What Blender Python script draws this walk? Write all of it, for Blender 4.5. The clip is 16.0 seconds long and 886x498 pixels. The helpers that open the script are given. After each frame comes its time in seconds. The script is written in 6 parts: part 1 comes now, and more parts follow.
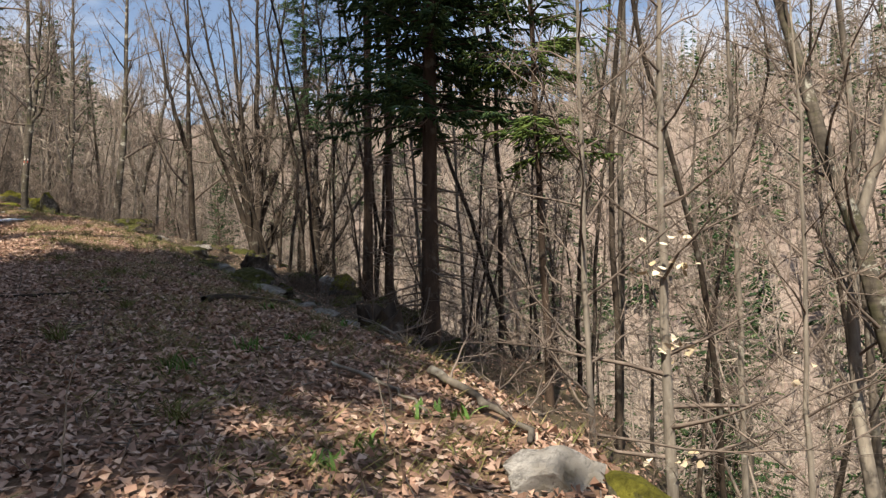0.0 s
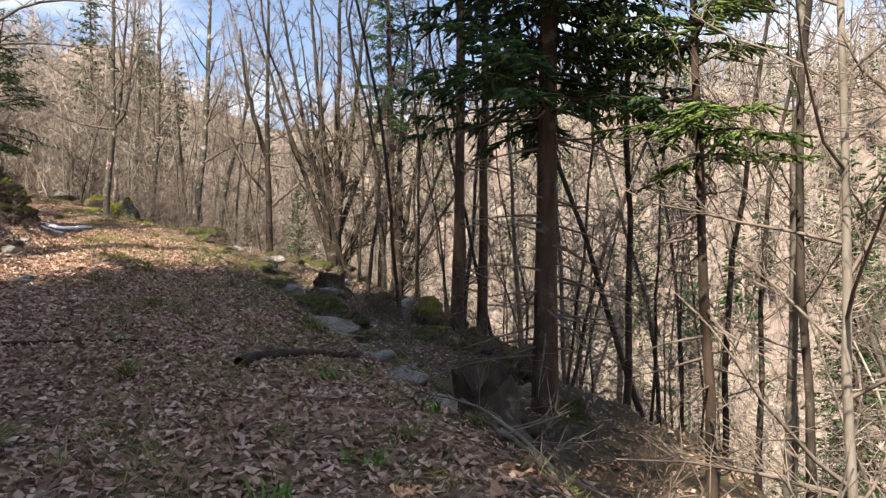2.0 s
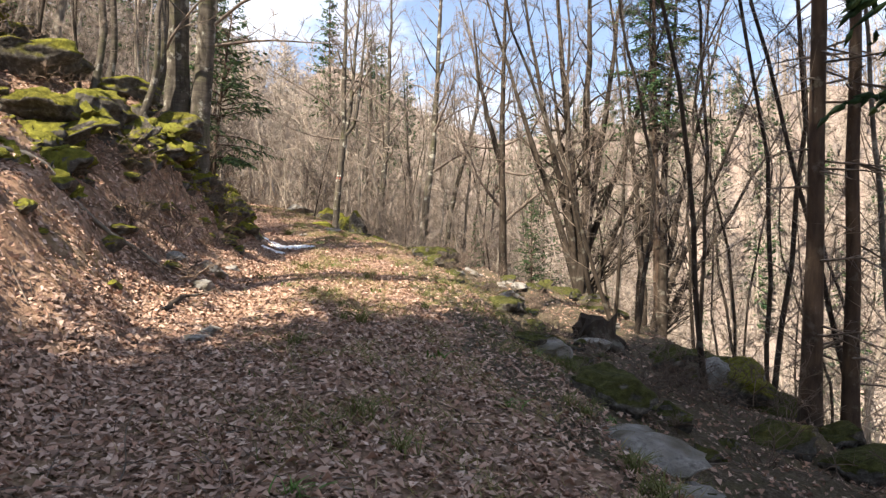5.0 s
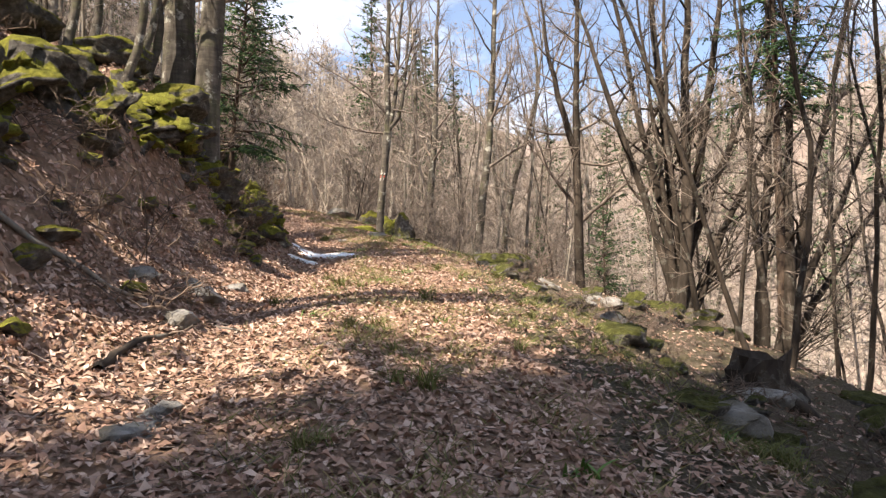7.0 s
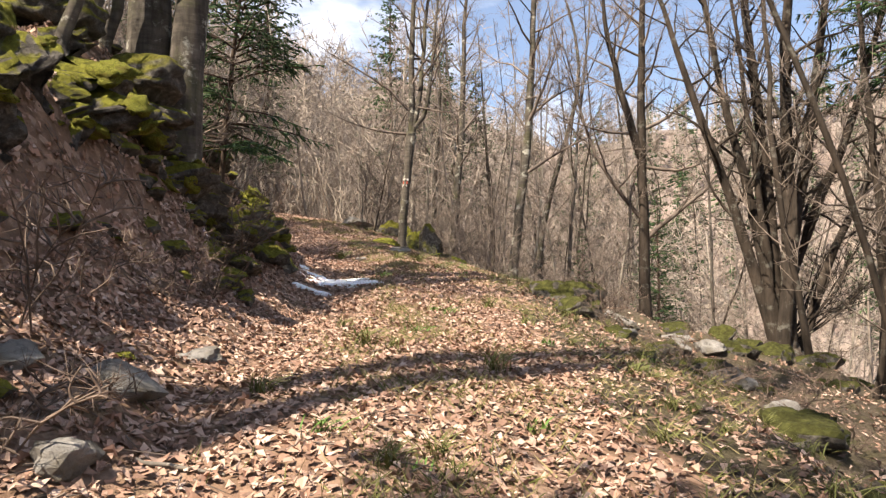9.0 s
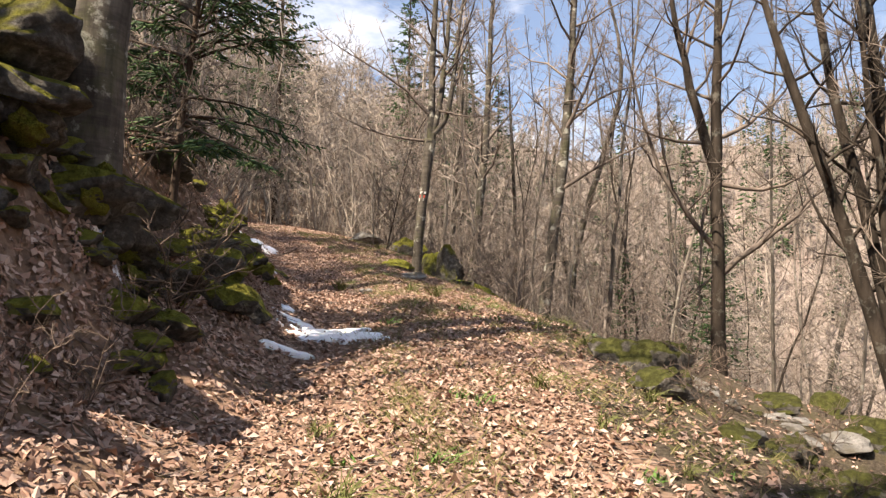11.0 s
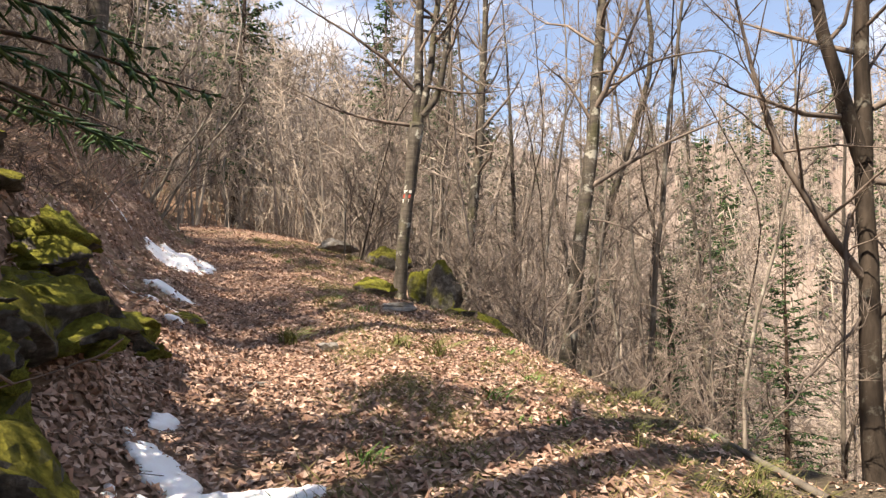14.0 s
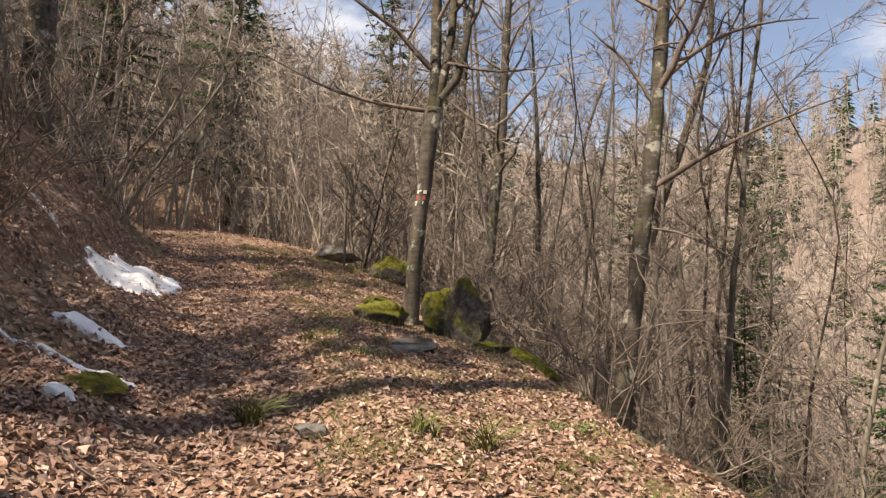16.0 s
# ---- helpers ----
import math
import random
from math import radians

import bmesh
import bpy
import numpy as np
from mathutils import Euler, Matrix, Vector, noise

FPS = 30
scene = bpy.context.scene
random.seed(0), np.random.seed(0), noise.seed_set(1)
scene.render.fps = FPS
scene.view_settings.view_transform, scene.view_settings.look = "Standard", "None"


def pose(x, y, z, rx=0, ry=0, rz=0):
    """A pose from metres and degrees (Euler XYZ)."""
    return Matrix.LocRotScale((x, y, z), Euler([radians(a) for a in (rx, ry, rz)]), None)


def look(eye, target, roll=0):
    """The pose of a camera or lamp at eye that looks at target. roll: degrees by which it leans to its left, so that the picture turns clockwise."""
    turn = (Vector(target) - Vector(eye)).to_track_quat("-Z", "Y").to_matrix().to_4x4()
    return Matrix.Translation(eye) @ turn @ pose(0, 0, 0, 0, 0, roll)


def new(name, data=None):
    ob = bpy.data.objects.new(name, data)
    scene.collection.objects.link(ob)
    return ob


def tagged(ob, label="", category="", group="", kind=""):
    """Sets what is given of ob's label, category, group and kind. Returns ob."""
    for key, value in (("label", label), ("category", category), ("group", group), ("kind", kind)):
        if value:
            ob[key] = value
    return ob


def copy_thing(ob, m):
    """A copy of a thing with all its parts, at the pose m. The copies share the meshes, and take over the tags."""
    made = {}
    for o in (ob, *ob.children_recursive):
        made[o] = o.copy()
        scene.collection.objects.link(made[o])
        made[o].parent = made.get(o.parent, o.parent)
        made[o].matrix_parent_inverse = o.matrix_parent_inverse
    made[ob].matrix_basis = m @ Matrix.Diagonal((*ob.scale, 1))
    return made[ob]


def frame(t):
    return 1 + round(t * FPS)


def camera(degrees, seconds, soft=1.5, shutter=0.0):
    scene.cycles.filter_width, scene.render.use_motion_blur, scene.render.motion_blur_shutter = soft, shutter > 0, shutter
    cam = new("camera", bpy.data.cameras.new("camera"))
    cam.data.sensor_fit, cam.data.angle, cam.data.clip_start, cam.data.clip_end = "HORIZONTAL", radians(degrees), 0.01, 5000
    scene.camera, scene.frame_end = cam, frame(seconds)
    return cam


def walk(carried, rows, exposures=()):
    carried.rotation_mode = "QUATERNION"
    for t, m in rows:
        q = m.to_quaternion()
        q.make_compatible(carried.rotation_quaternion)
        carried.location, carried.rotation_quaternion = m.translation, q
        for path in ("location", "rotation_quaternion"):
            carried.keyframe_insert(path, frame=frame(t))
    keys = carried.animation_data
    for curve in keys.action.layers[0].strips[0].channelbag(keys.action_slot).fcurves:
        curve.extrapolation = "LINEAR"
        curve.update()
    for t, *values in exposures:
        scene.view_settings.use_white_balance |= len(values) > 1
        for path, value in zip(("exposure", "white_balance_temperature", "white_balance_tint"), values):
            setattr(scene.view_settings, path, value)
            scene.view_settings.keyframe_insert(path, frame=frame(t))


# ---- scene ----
cam = camera(66.0, 16.0, soft=1.35)
PATH = [
    (0, (-0.087, 0.579, 1.493), (-0.085, 2.579, 1.513), -1.8),
    (0.5, (-0.182, 1.176, 1.598), (-0.166, 3.176, 1.624), -1.4),
    (1, (-0.266, 1.781, 1.659), (-0.298, 3.781, 1.669), -1.2),
    (1.5, (-0.371, 2.329, 1.725), (-0.506, 4.325, 1.753), -0.8),
    (2, (-0.496, 2.892, 1.83), (-0.731, 4.878, 1.868), -0.8),
    (2.5, (-0.605, 3.498, 1.939), (-0.898, 5.476, 1.978), -1.0),
    (3, (-0.823, 4.065, 2.019), (-1.18, 6.033, 2.064), -0.7),
    (3.5, (-1.156, 4.644, 2.037), (-1.636, 6.585, 2.075), -0.1),
    (4, (-1.473, 5.211, 2.132), (-2.134, 7.098, 2.179), 0.1),
    (4.5, (-1.863, 5.765, 2.207), (-2.593, 7.626, 2.266), 0.4),
    (5, (-2.271, 6.3, 2.317), (-3.11, 8.114, 2.381), 0.4),
    (7.5, (-4.495, 9.555, 2.52), (-5.467, 11.301, 2.606), -0.2),
    (8, (-4.912, 10.074, 2.63), (-5.908, 11.806, 2.724), -0.2),
    (8.5, (-5.374, 10.629, 2.745), (-6.364, 12.364, 2.838), 0.1),
    (9, (-5.808, 11.131, 2.85), (-6.796, 12.867, 2.948), 0.3),
    (11.5, (-7.648, 13.897, 3.419), (-8.678, 15.607, 3.551), 1.8),
    (12, (-8.042, 14.397, 3.494), (-9.06, 16.115, 3.608), 1.6),
    (12.5, (-8.364, 14.941, 3.565), (-9.397, 16.649, 3.691), 1.4),
    (13, (-8.727, 15.497, 3.661), (-9.734, 17.221, 3.789), 1.6),
    (13.5, (-9.179, 16.109, 3.831), (-10.159, 17.847, 3.962), 1.5),
    (14, (-9.638, 16.679, 3.936), (-10.601, 18.427, 4.062), 1.4),
    (14.5, (-10.009, 17.239, 4.059), (-10.96, 18.994, 4.182), 1.6),
    (15, (-10.397, 17.803, 4.15), (-11.346, 19.558, 4.279), 1.9),
    (15.5, (-10.763, 18.343, 4.157), (-11.718, 20.096, 4.276), 1.9),
    (16, (-11.204, 18.837, 4.278), (-12.173, 20.581, 4.412), 1.9),
]
walk(cam, [(t, look(eye, target, roll)) for t, eye, target, roll in PATH], [(0, 0.8, 6500, 10), (2, 1.4, 6500, 11), (4, 1.66, 6600, 11), (7.5, 1.52, 6600, 13), (9, 1.38, 6650, 13), (11.5, 1.32, 6800, 14), (13, 1.4, 6850, 14), (14, 1.44, 6850, 14), (16, 0.9, 6950, 14)])

# ---- sky and sun ----
SUN_FROM = Vector((-0.30, -0.954, 1.33)).normalized()
sun = new("sun", bpy.data.lights.new("sun", "SUN"))
sun.data.energy, sun.data.angle, sun.data.color = 5.0, radians(0.55), (1.0, 0.88, 0.72)
sun.matrix_world = look((0, 0, 60), Vector((0, 0, 60)) - SUN_FROM)
world = bpy.data.worlds.new("world")
scene.world = world
world.use_nodes = True
wn, wl = world.node_tree.nodes, world.node_tree.links
wn.clear()
w_out, w_bg, w_sky = wn.new("ShaderNodeOutputWorld"), wn.new("ShaderNodeBackground"), wn.new("ShaderNodeTexSky")
w_sky.sky_type, w_sky.sun_disc = "NISHITA", False
w_sky.sun_elevation, w_sky.sun_rotation = math.asin(SUN_FROM.z), math.atan2(SUN_FROM.x, SUN_FROM.y)
w_sky.air_density, w_sky.dust_density, w_sky.ozone_density = 1.0, 0.4, 1.6
w_bg.inputs["Strength"].default_value = 0.050
# broken white cloud over the blue
w_co, w_map, w_no, w_ramp, w_mix = (wn.new("ShaderNodeTexCoord"), wn.new("ShaderNodeMapping"), wn.new("ShaderNodeTexNoise"), wn.new("ShaderNodeValToRGB"), wn.new("ShaderNodeMix"))
w_mix.data_type = "RGBA"
w_map.inputs["Scale"].default_value = (1.3, 1.3, 3.4)
w_map.inputs["Location"].default_value = (0.35, 0.1, 0.0)
w_no.inputs["Scale"].default_value, w_no.inputs["Detail"].default_value, w_no.inputs["Roughness"].default_value = 2.1, 8.0, 0.58
w_ramp.color_ramp.elements[0].color = (0.11, 0.11, 0.11, 1)
w_ramp.color_ramp.elements[0].position, w_ramp.color_ramp.elements[1].position = 0.47, 0.64
w_mix.inputs["B"].default_value = (11.0, 11.4, 12.2, 1)
wl.new(w_co.outputs["Generated"], w_map.inputs["Vector"])
wl.new(w_map.outputs["Vector"], w_no.inputs["Vector"])
wl.new(w_no.outputs["Fac"], w_ramp.inputs["Fac"])
wl.new(w_ramp.outputs["Color"], w_mix.inputs["Factor"])
# thin haze brightens the blue
w_haze = wn.new("ShaderNodeMix")
w_haze.data_type, w_haze.blend_type = "RGBA", "MULTIPLY"
w_haze.inputs["Factor"].default_value, w_haze.inputs["B"].default_value = 1.0, (1.5, 1.55, 1.6, 1)
wl.new(w_sky.outputs["Color"], w_haze.inputs["A"])
wl.new(w_haze.outputs["Result"], w_mix.inputs["A"])
wl.new(w_mix.outputs["Result"], w_bg.inputs["Color"])
wl.new(w_bg.outputs["Background"], w_out.inputs["Surface"])
# ---- the lie of the land: a sunken forest road along a slope ----
ROAD = np.array([(2.0, -60), (1.2, -25), (0.5, -10), (0.2, 0.0), (-0.9, 4.0), (-2.4, 6.6), (-4.3, 9.3), (-7.5, 13.8), (-9.7, 17.1),
                 (-12.6, 21.6), (-16.2, 25.4), (-20.8, 29.6), (-26.5, 33.8), (-35, 39), (-50, 45), (-80, 54)], float)
ROAD_Z = np.array([-6.0, -2.5, -1.0, 0.12, 0.66, 0.93, 1.20, 1.98, 2.42, 3.10, 3.70, 4.72, 5.75, 6.8, 8.2, 11.0])
STEP = np.hypot(*np.diff(ROAD, axis=0).T)
ALONG = np.concatenate([[0], np.cumsum(STEP)]) - (STEP[:3].sum())      # metres from (0.2, 0)
def smooth(e0, e1, v):
    t = np.clip((v - e0) / (e1 - e0), 0, 1)
    return t * t * (3 - 2 * t)
def wave(x, y, size, seed=0.0):
    """A cheap smooth unevenness, about -1 to 1."""
    a, b = x / size + seed * 1.7, y / size - seed * 2.3
    return (np.sin(a * 2.1 + 1.3 * np.sin(b * 1.7 + seed)) + np.sin(b * 2.7 + 1.1 * np.sin(a * 1.9 - seed)) + 0.6 * np.sin((a + b) * 3.9 + seed * 3)) / 2.6
def road_place(x, y):
    """Metres along the road, and metres to the right of its middle."""
    x, y = np.asarray(x, float), np.asarray(y, float)
    best = np.full(x.shape, 1e9)
    along, off = np.zeros(x.shape), np.zeros(x.shape)
    for i in range(len(ROAD) - 1):
        (ax, ay), (bx, by) = ROAD[i], ROAD[i + 1]
        dx, dy = (bx - ax) / STEP[i], (by - ay) / STEP[i]
        k = np.clip((x - ax) * dx + (y - ay) * dy, 0, STEP[i])
        d = np.hypot(x - ax - k * dx, y - ay - k * dy)
        side = np.sign((x - ax) * dy - (y - ay) * dx)
        near = d < best
        best = np.where(near, d, best)
        along, off = np.where(near, ALONG[i] + k, along), np.where(near, side * d, off)
    return along, off
def ground_z(x, y):
    x, y = np.asarray(x, float), np.asarray(y, float)
    s, u = road_place(x, y)
    z = np.interp(s, ALONG, ROAD_Z)
    z = 0.6 * z + 0.2 * np.interp(s - 1.5, ALONG, ROAD_Z) + 0.2 * np.interp(s + 1.5, ALONG, ROAD_Z)
    z = z - 0.06 * np.clip(u - 0.3, 0, 2.5) - 0.12 * np.clip(u - 1.3, 0, 2.0)
    # right of the road: a crest, then the slope down to the valley and the far hillside
    edge = np.interp(s, [-10, 0, 4, 8, 13, 16, 19, 23, 27, 31, 35, 45], [1.2, 1.3, 1.5, 1.85, 2.0, 2.15, 2.5, 2.7, 2.2, 2.4, 2.3, 2.6])
    r = np.maximum(u - edge, 0)
    far = np.maximum(r - 45, 0)
    shoulder = smooth(5.0, 9.0, s) * smooth(29.0, 25.0, s)
    fall = 0.62 * r + (0.5 - 0.4 * shoulder) * smooth(0, 1.1, r) - 0.40 * shoulder * (np.minimum(r, 4.0) - 4.0 * smooth(4.0, 10.0, r))
    fall = np.where(r > 45, 0.62 * 45 + 0.5, fall)
    rise = 0.70 * np.maximum(far - 10, 0) * smooth(0, 25, far)
    z = z - fall + np.minimum(rise, 63 + 6 * wave(x, y, 40))
    # left of the road: a bank, steep and rocky midway, then the hillside up
    foot = np.interp(s, [-10, 0, 6, 12, 16, 19, 24, 27, 31, 36, 45], [-2.4, -2.4, -2.2, -1.35, -1.05, -1.0, -1.0, -1.4, -1.9, -1.8, -2.4])
    steep = np.interp(s, [-10, 4, 9, 13, 16, 18, 22, 25, 28, 34, 50], [0.6, 0.6, 0.6, 0.66, 0.85, 1.2, 1.1, 0.85, 0.65, 0.95, 0.9])
    l = np.maximum(foot - u, 0)
    bank = steep * (np.sqrt(l * l + 0.04) - 0.2) * (0.46 + 0.54 * smooth(0.7, 2.0, l))
    bank = np.minimum(bank, 0.4 * bank + 1.5) + 0.26 * np.maximum(l - 3.2, 0)
    z = z + np.minimum(bank, 34 + 5 * wave(x, y, 30, 2))
    # the hillside that closes the view ahead
    ahead, across = -0.55 * (x + 11) + 0.835 * (y - 19), 0.835 * (x + 11) + 0.55 * (y - 19)
    z = z + np.minimum(0.62 * np.maximum(ahead - 35, 0), 24) * smooth(45, 8, np.abs(across + 4))
    # wheel ruts, a low middle ridge, and unevenness
    onroad = smooth(2.4, 1.2, np.abs(u))
    z = z + onroad * (0.05 * np.exp(-(u / 0.55) ** 2) - 0.02) + 0.035 * wave(x, y, 1.1) + 0.06 * wave(x, y, 2.9, 1)
    # knolls at the hazel clumps and under the root plate, a dip by the marked beech
    for hx, hy, amp, size in ((-12.5, 15.5, 0.35, 0.9), (-16.9, 28.5, -0.3, 1.3), (-13.8, 29.2, -0.15, 1.2), (-16.0, 25.9, 0.1, 0.7)):
        z = z + amp * np.exp(-((x - hx) ** 2 + (y - hy) ** 2) / size ** 2)
    rough = np.clip(l, 0, 1) * 0.16 + np.clip(r, 0, 1) * 0.10
    return z + rough * wave(x, y, 0.9, 3) + rough * 0.6 * wave(x, y, 0.4, 5)

# ---- mesh tools ----
class Geo:
    """Gathers tubes, spikes and patches into one mesh."""
    def __init__(self):
        self.v, self.q, self.t, self.n = [], [], [], 0
    def add(self, verts, quads=None, tris=None):
        self.v.append(np.asarray(verts, float))
        if quads is not None and len(quads):
            self.q.append(np.asarray(quads, int) + self.n)
        if tris is not None and len(tris):
            self.t.append(np.asarray(tris, int) + self.n)
        self.n += len(verts)
    def tube(self, pts, radii, sides=6, wob=0.0, rng=None):
        pts, radii = np.asarray(pts, float), np.asarray(radii, float)
        k = len(pts)
        d = np.gradient(pts, axis=0)
        d /= np.linalg.norm(d, axis=1)[:, None] + 1e-9
        mean = pts[-1] - pts[0]
        ref = np.array((1.0, 0, 0)) if abs(mean[2]) > 0.6 * np.linalg.norm(mean) else np.array((0, 0, 1.0))
        a = np.cross(d, ref)
        a /= np.linalg.norm(a, axis=1)[:, None] + 1e-9
        b = np.cross(d, a)
        ang = np.arange(sides) * 2 * math.pi / sides
        rr = radii[:, None] * np.ones(sides)
        if wob and rng is not None:
            rr = rr * (1 + wob * rng.normal(size=rr.shape))
        ring = pts[:, None] + rr[..., None] * (np.cos(ang)[None, :, None] * a[:, None] + np.sin(ang)[None, :, None] * b[:, None])
        i, j = np.meshgrid(np.arange(k - 1), np.arange(sides), indexing="ij")
        n = (j + 1) % sides
        quads = np.stack([i * sides + j, i * sides + n, (i + 1) * sides + n, (i + 1) * sides + j], -1).reshape(-1, 4)
        tip = np.array([[(k - 1) * sides, (k - 1) * sides + m, (k - 1) * sides + m + 1] for m in range(1, sides - 1)])
        self.add(ring.reshape(-1, 3), quads, tip)
    def spikes(self, base, tip, r, mid=None):
        """Many thin three-sided twigs or needles at once; mid: the bulge, as a share of r, half way."""
        base, tip = np.asarray(base, float), np.asarray(tip, float)
        if not len(base):
            return
        r = np.broadcast_to(np.asarray(r, float), (len(base),))
        d = tip - base
        d = d / (np.linalg.norm(d, axis=1)[:, None] + 1e-9)
        ref = np.where(np.abs(d[:, 2:3]) > 0.7, [[1.0, 0, 0]], [[0, 0, 1.0]])
        a = np.cross(d, ref)
        a /= np.linalg.norm(a, axis=1)[:, None] + 1e-9
        b = np.cross(d, a)
        at = base if mid is None else base * 0.6 + tip * 0.4
        ring = [at + r[:, None] * (math.cos(w) * a + math.sin(w) * b) for w in (0, 2.094, 4.189)]
        m = np.arange(len(base))
        if mid is None:
            v = np.stack([*ring, tip], 1).reshape(-1, 3)
            o = m[:, None] * 4
            tris = np.concatenate([o + [[0, 1, 3]], o + [[1, 2, 3]], o + [[2, 0, 3]]])
        else:
            v = np.stack([*ring, tip, base], 1).reshape(-1, 3)
            o = m[:, None] * 5
            tris = np.concatenate([o + [[p, q, 3]] for p, q in ((0, 1), (1, 2), (2, 0))] + [o + [[q, p, 4]] for p, q in ((0, 1), (1, 2), (2, 0))])
        self.add(v, None, tris)
    def blades(self, base, tip, r):
        """The finest far twigs: one thin tapering sliver each."""
        d = tip - base
        a = np.cross(d, np.roll(d, 1, axis=1) + np.array((0.01, 0.02, 0.03)))
        a *= np.broadcast_to(np.asarray(r, float), (len(base),))[:, None] / (np.linalg.norm(a, axis=1)[:, None] + 1e-9)
        self.add(np.stack([base - a, base + a, tip], 1).reshape(-1, 3), None, np.arange(len(base) * 3).reshape(-1, 3))
    def data(self, name, material, flat=False):
        me = bpy.data.meshes.new(name)
        v = np.concatenate(self.v) if self.v else np.zeros((0, 3))
        q = np.concatenate(self.q) if self.q else np.zeros((0, 4), int)
        t = np.concatenate(self.t) if self.t else np.zeros((0, 3), int)
        me.vertices.add(len(v))
        me.vertices.foreach_set("co", v.astype(np.float32).ravel())
        me.loops.add(q.size + t.size)
        me.loops.foreach_set("vertex_index", np.concatenate([q.ravel(), t.ravel()]).astype(np.int32))
        me.polygons.add(len(q) + len(t))
        starts = np.concatenate([np.arange(len(q)) * 4, q.size + np.arange(len(t)) * 3])
        me.polygons.foreach_set("loop_start", starts.astype(np.int32))
        me.polygons.foreach_set("use_smooth", np.full(len(q) + len(t), not flat))
        me.update(calc_edges=True)
        me.materials.append(material)
        return me
def part(name, geo, material, parent=None, label="", flat=False):
    ob = new(name, geo if isinstance(geo, bpy.types.Mesh) else geo.data(name, material, flat))
    if parent is not None:
        ob.parent = parent
    if label:
        tagged(ob, label)
    return ob
def stand(x, y, sink=0.0):
    return float(ground_z(x, y)) - sink

# ---- materials ----
def material(name):
    m = bpy.data.materials.new(name)
    m.use_nodes = True
    nt = m.node_tree
    return m, nt.nodes, nt.links, nt.nodes["Principled BSDF"]
def noise_node(nodes, links, scale, detail=5.0, rough=0.6, stretch=None, coords="Object"):
    co, no = nodes.new("ShaderNodeTexCoord"), nodes.new("ShaderNodeTexNoise")
    no.inputs["Scale"].default_value, no.inputs["Detail"].default_value, no.inputs["Roughness"].default_value = scale, detail, rough
    if stretch:
        mp = nodes.new("ShaderNodeMapping")
        mp.inputs["Scale"].default_value = stretch
        links.new(co.outputs[coords], mp.inputs["Vector"])
        links.new(mp.outputs["Vector"], no.inputs["Vector"])
    else:
        links.new(co.outputs[coords], no.inputs["Vector"])
    return no
def ramp(nodes, links, source, stops):
    r = nodes.new("ShaderNodeValToRGB")
    els = r.color_ramp.elements
    while len(els) < len(stops):
        els.new(0.5)
    for e, (p, c) in zip(els, stops):
        e.position, e.color = p, (*c, 1)
    links.new(source, r.inputs["Fac"])
    return r
def blend(nodes, links, factor, a, b, kind="MIX"):
    m = nodes.new("ShaderNodeMix")
    m.data_type, m.blend_type = "RGBA", kind
    for slot, value in (("Factor", factor), ("A", a), ("B", b)):
        if isinstance(value, (int, float)):
            m.inputs[slot].default_value = value
        elif isinstance(value, tuple):
            m.inputs[slot].default_value = (*value, 1)
        else:
            links.new(value, m.inputs[slot])
    return m.outputs["Result"]
def relief(nodes, links, bsdf, source, strength, depth):
    b = nodes.new("ShaderNodeBump")
    b.inputs["Strength"].default_value, b.inputs["Distance"].default_value = strength, depth
    links.new(source, b.inputs["Height"])
    links.new(b.outputs["Normal"], bsdf.inputs["Normal"])
def bark(name, dark, light, moss=0.0, lichen=0.0, rings=0.0):
    m, n, l, b = material(name)
    streak = noise_node(n, l, 9, 6, 0.65, (1, 1, 0.22))
    patch = noise_node(n, l, 1.6, 4, 0.6)
    col = ramp(n, l, streak.outputs["Fac"], [(0.3, dark), (0.72, light)]).outputs["Color"]
    tone = ramp(n, l, patch.outputs["Fac"], [(0.35, (0.65, 0.65, 0.65)), (0.7, (1.15, 1.12, 1.08))]).outputs["Color"]
    col = blend(n, l, 1.0, col, tone, "MULTIPLY")
    if rings:
        band = noise_node(n, l, 4.0, 5, 0.7, (0.5, 0.5, 3.2))
        col = blend(n, l, ramp(n, l, band.outputs["Fac"], [(0.42, (rings,) * 3), (0.56, (0, 0, 0))]).outputs["Color"], col, tuple(0.5 * v for v in dark))
    if lichen:
        li = ramp(n, l, noise_node(n, l, 3.7, 7, 0.7).outputs["Fac"], [(0.56, (0, 0, 0)), (0.63, (lichen,) * 3)]).outputs["Color"]
        col = blend(n, l, li, col, (0.42, 0.42, 0.36))
    if moss:
        mo = ramp(n, l, noise_node(n, l, 2.3, 6, 0.7).outputs["Fac"], [(0.52, (0, 0, 0)), (0.6, (moss,) * 3)]).outputs["Color"]
        col = blend(n, l, mo, col, (0.10, 0.12, 0.025))
    l.new(col, b.inputs["Base Color"])
    b.inputs["Roughness"].default_value, b.inputs["Specular IOR Level"].default_value = 0.9, 0.2
    relief(n, l, b, streak.outputs["Fac"], 0.6, 0.02)
    return m
def plain(name, stops, scale=14.0, rough=0.85, per_island=False, spec=0.25):
    m, n, l, b = material(name)
    col = ramp(n, l, noise_node(n, l, scale).outputs["Fac"], stops).outputs["Color"]
    if per_island:
        g = n.new("ShaderNodeNewGeometry")
        col = blend(n, l, 0.75, col, ramp(n, l, g.outputs["Random Per Island"], stops).outputs["Color"])
    l.new(col, b.inputs["Base Color"])
    b.inputs["Roughness"].default_value, b.inputs["Specular IOR Level"].default_value = rough, spec
    return m
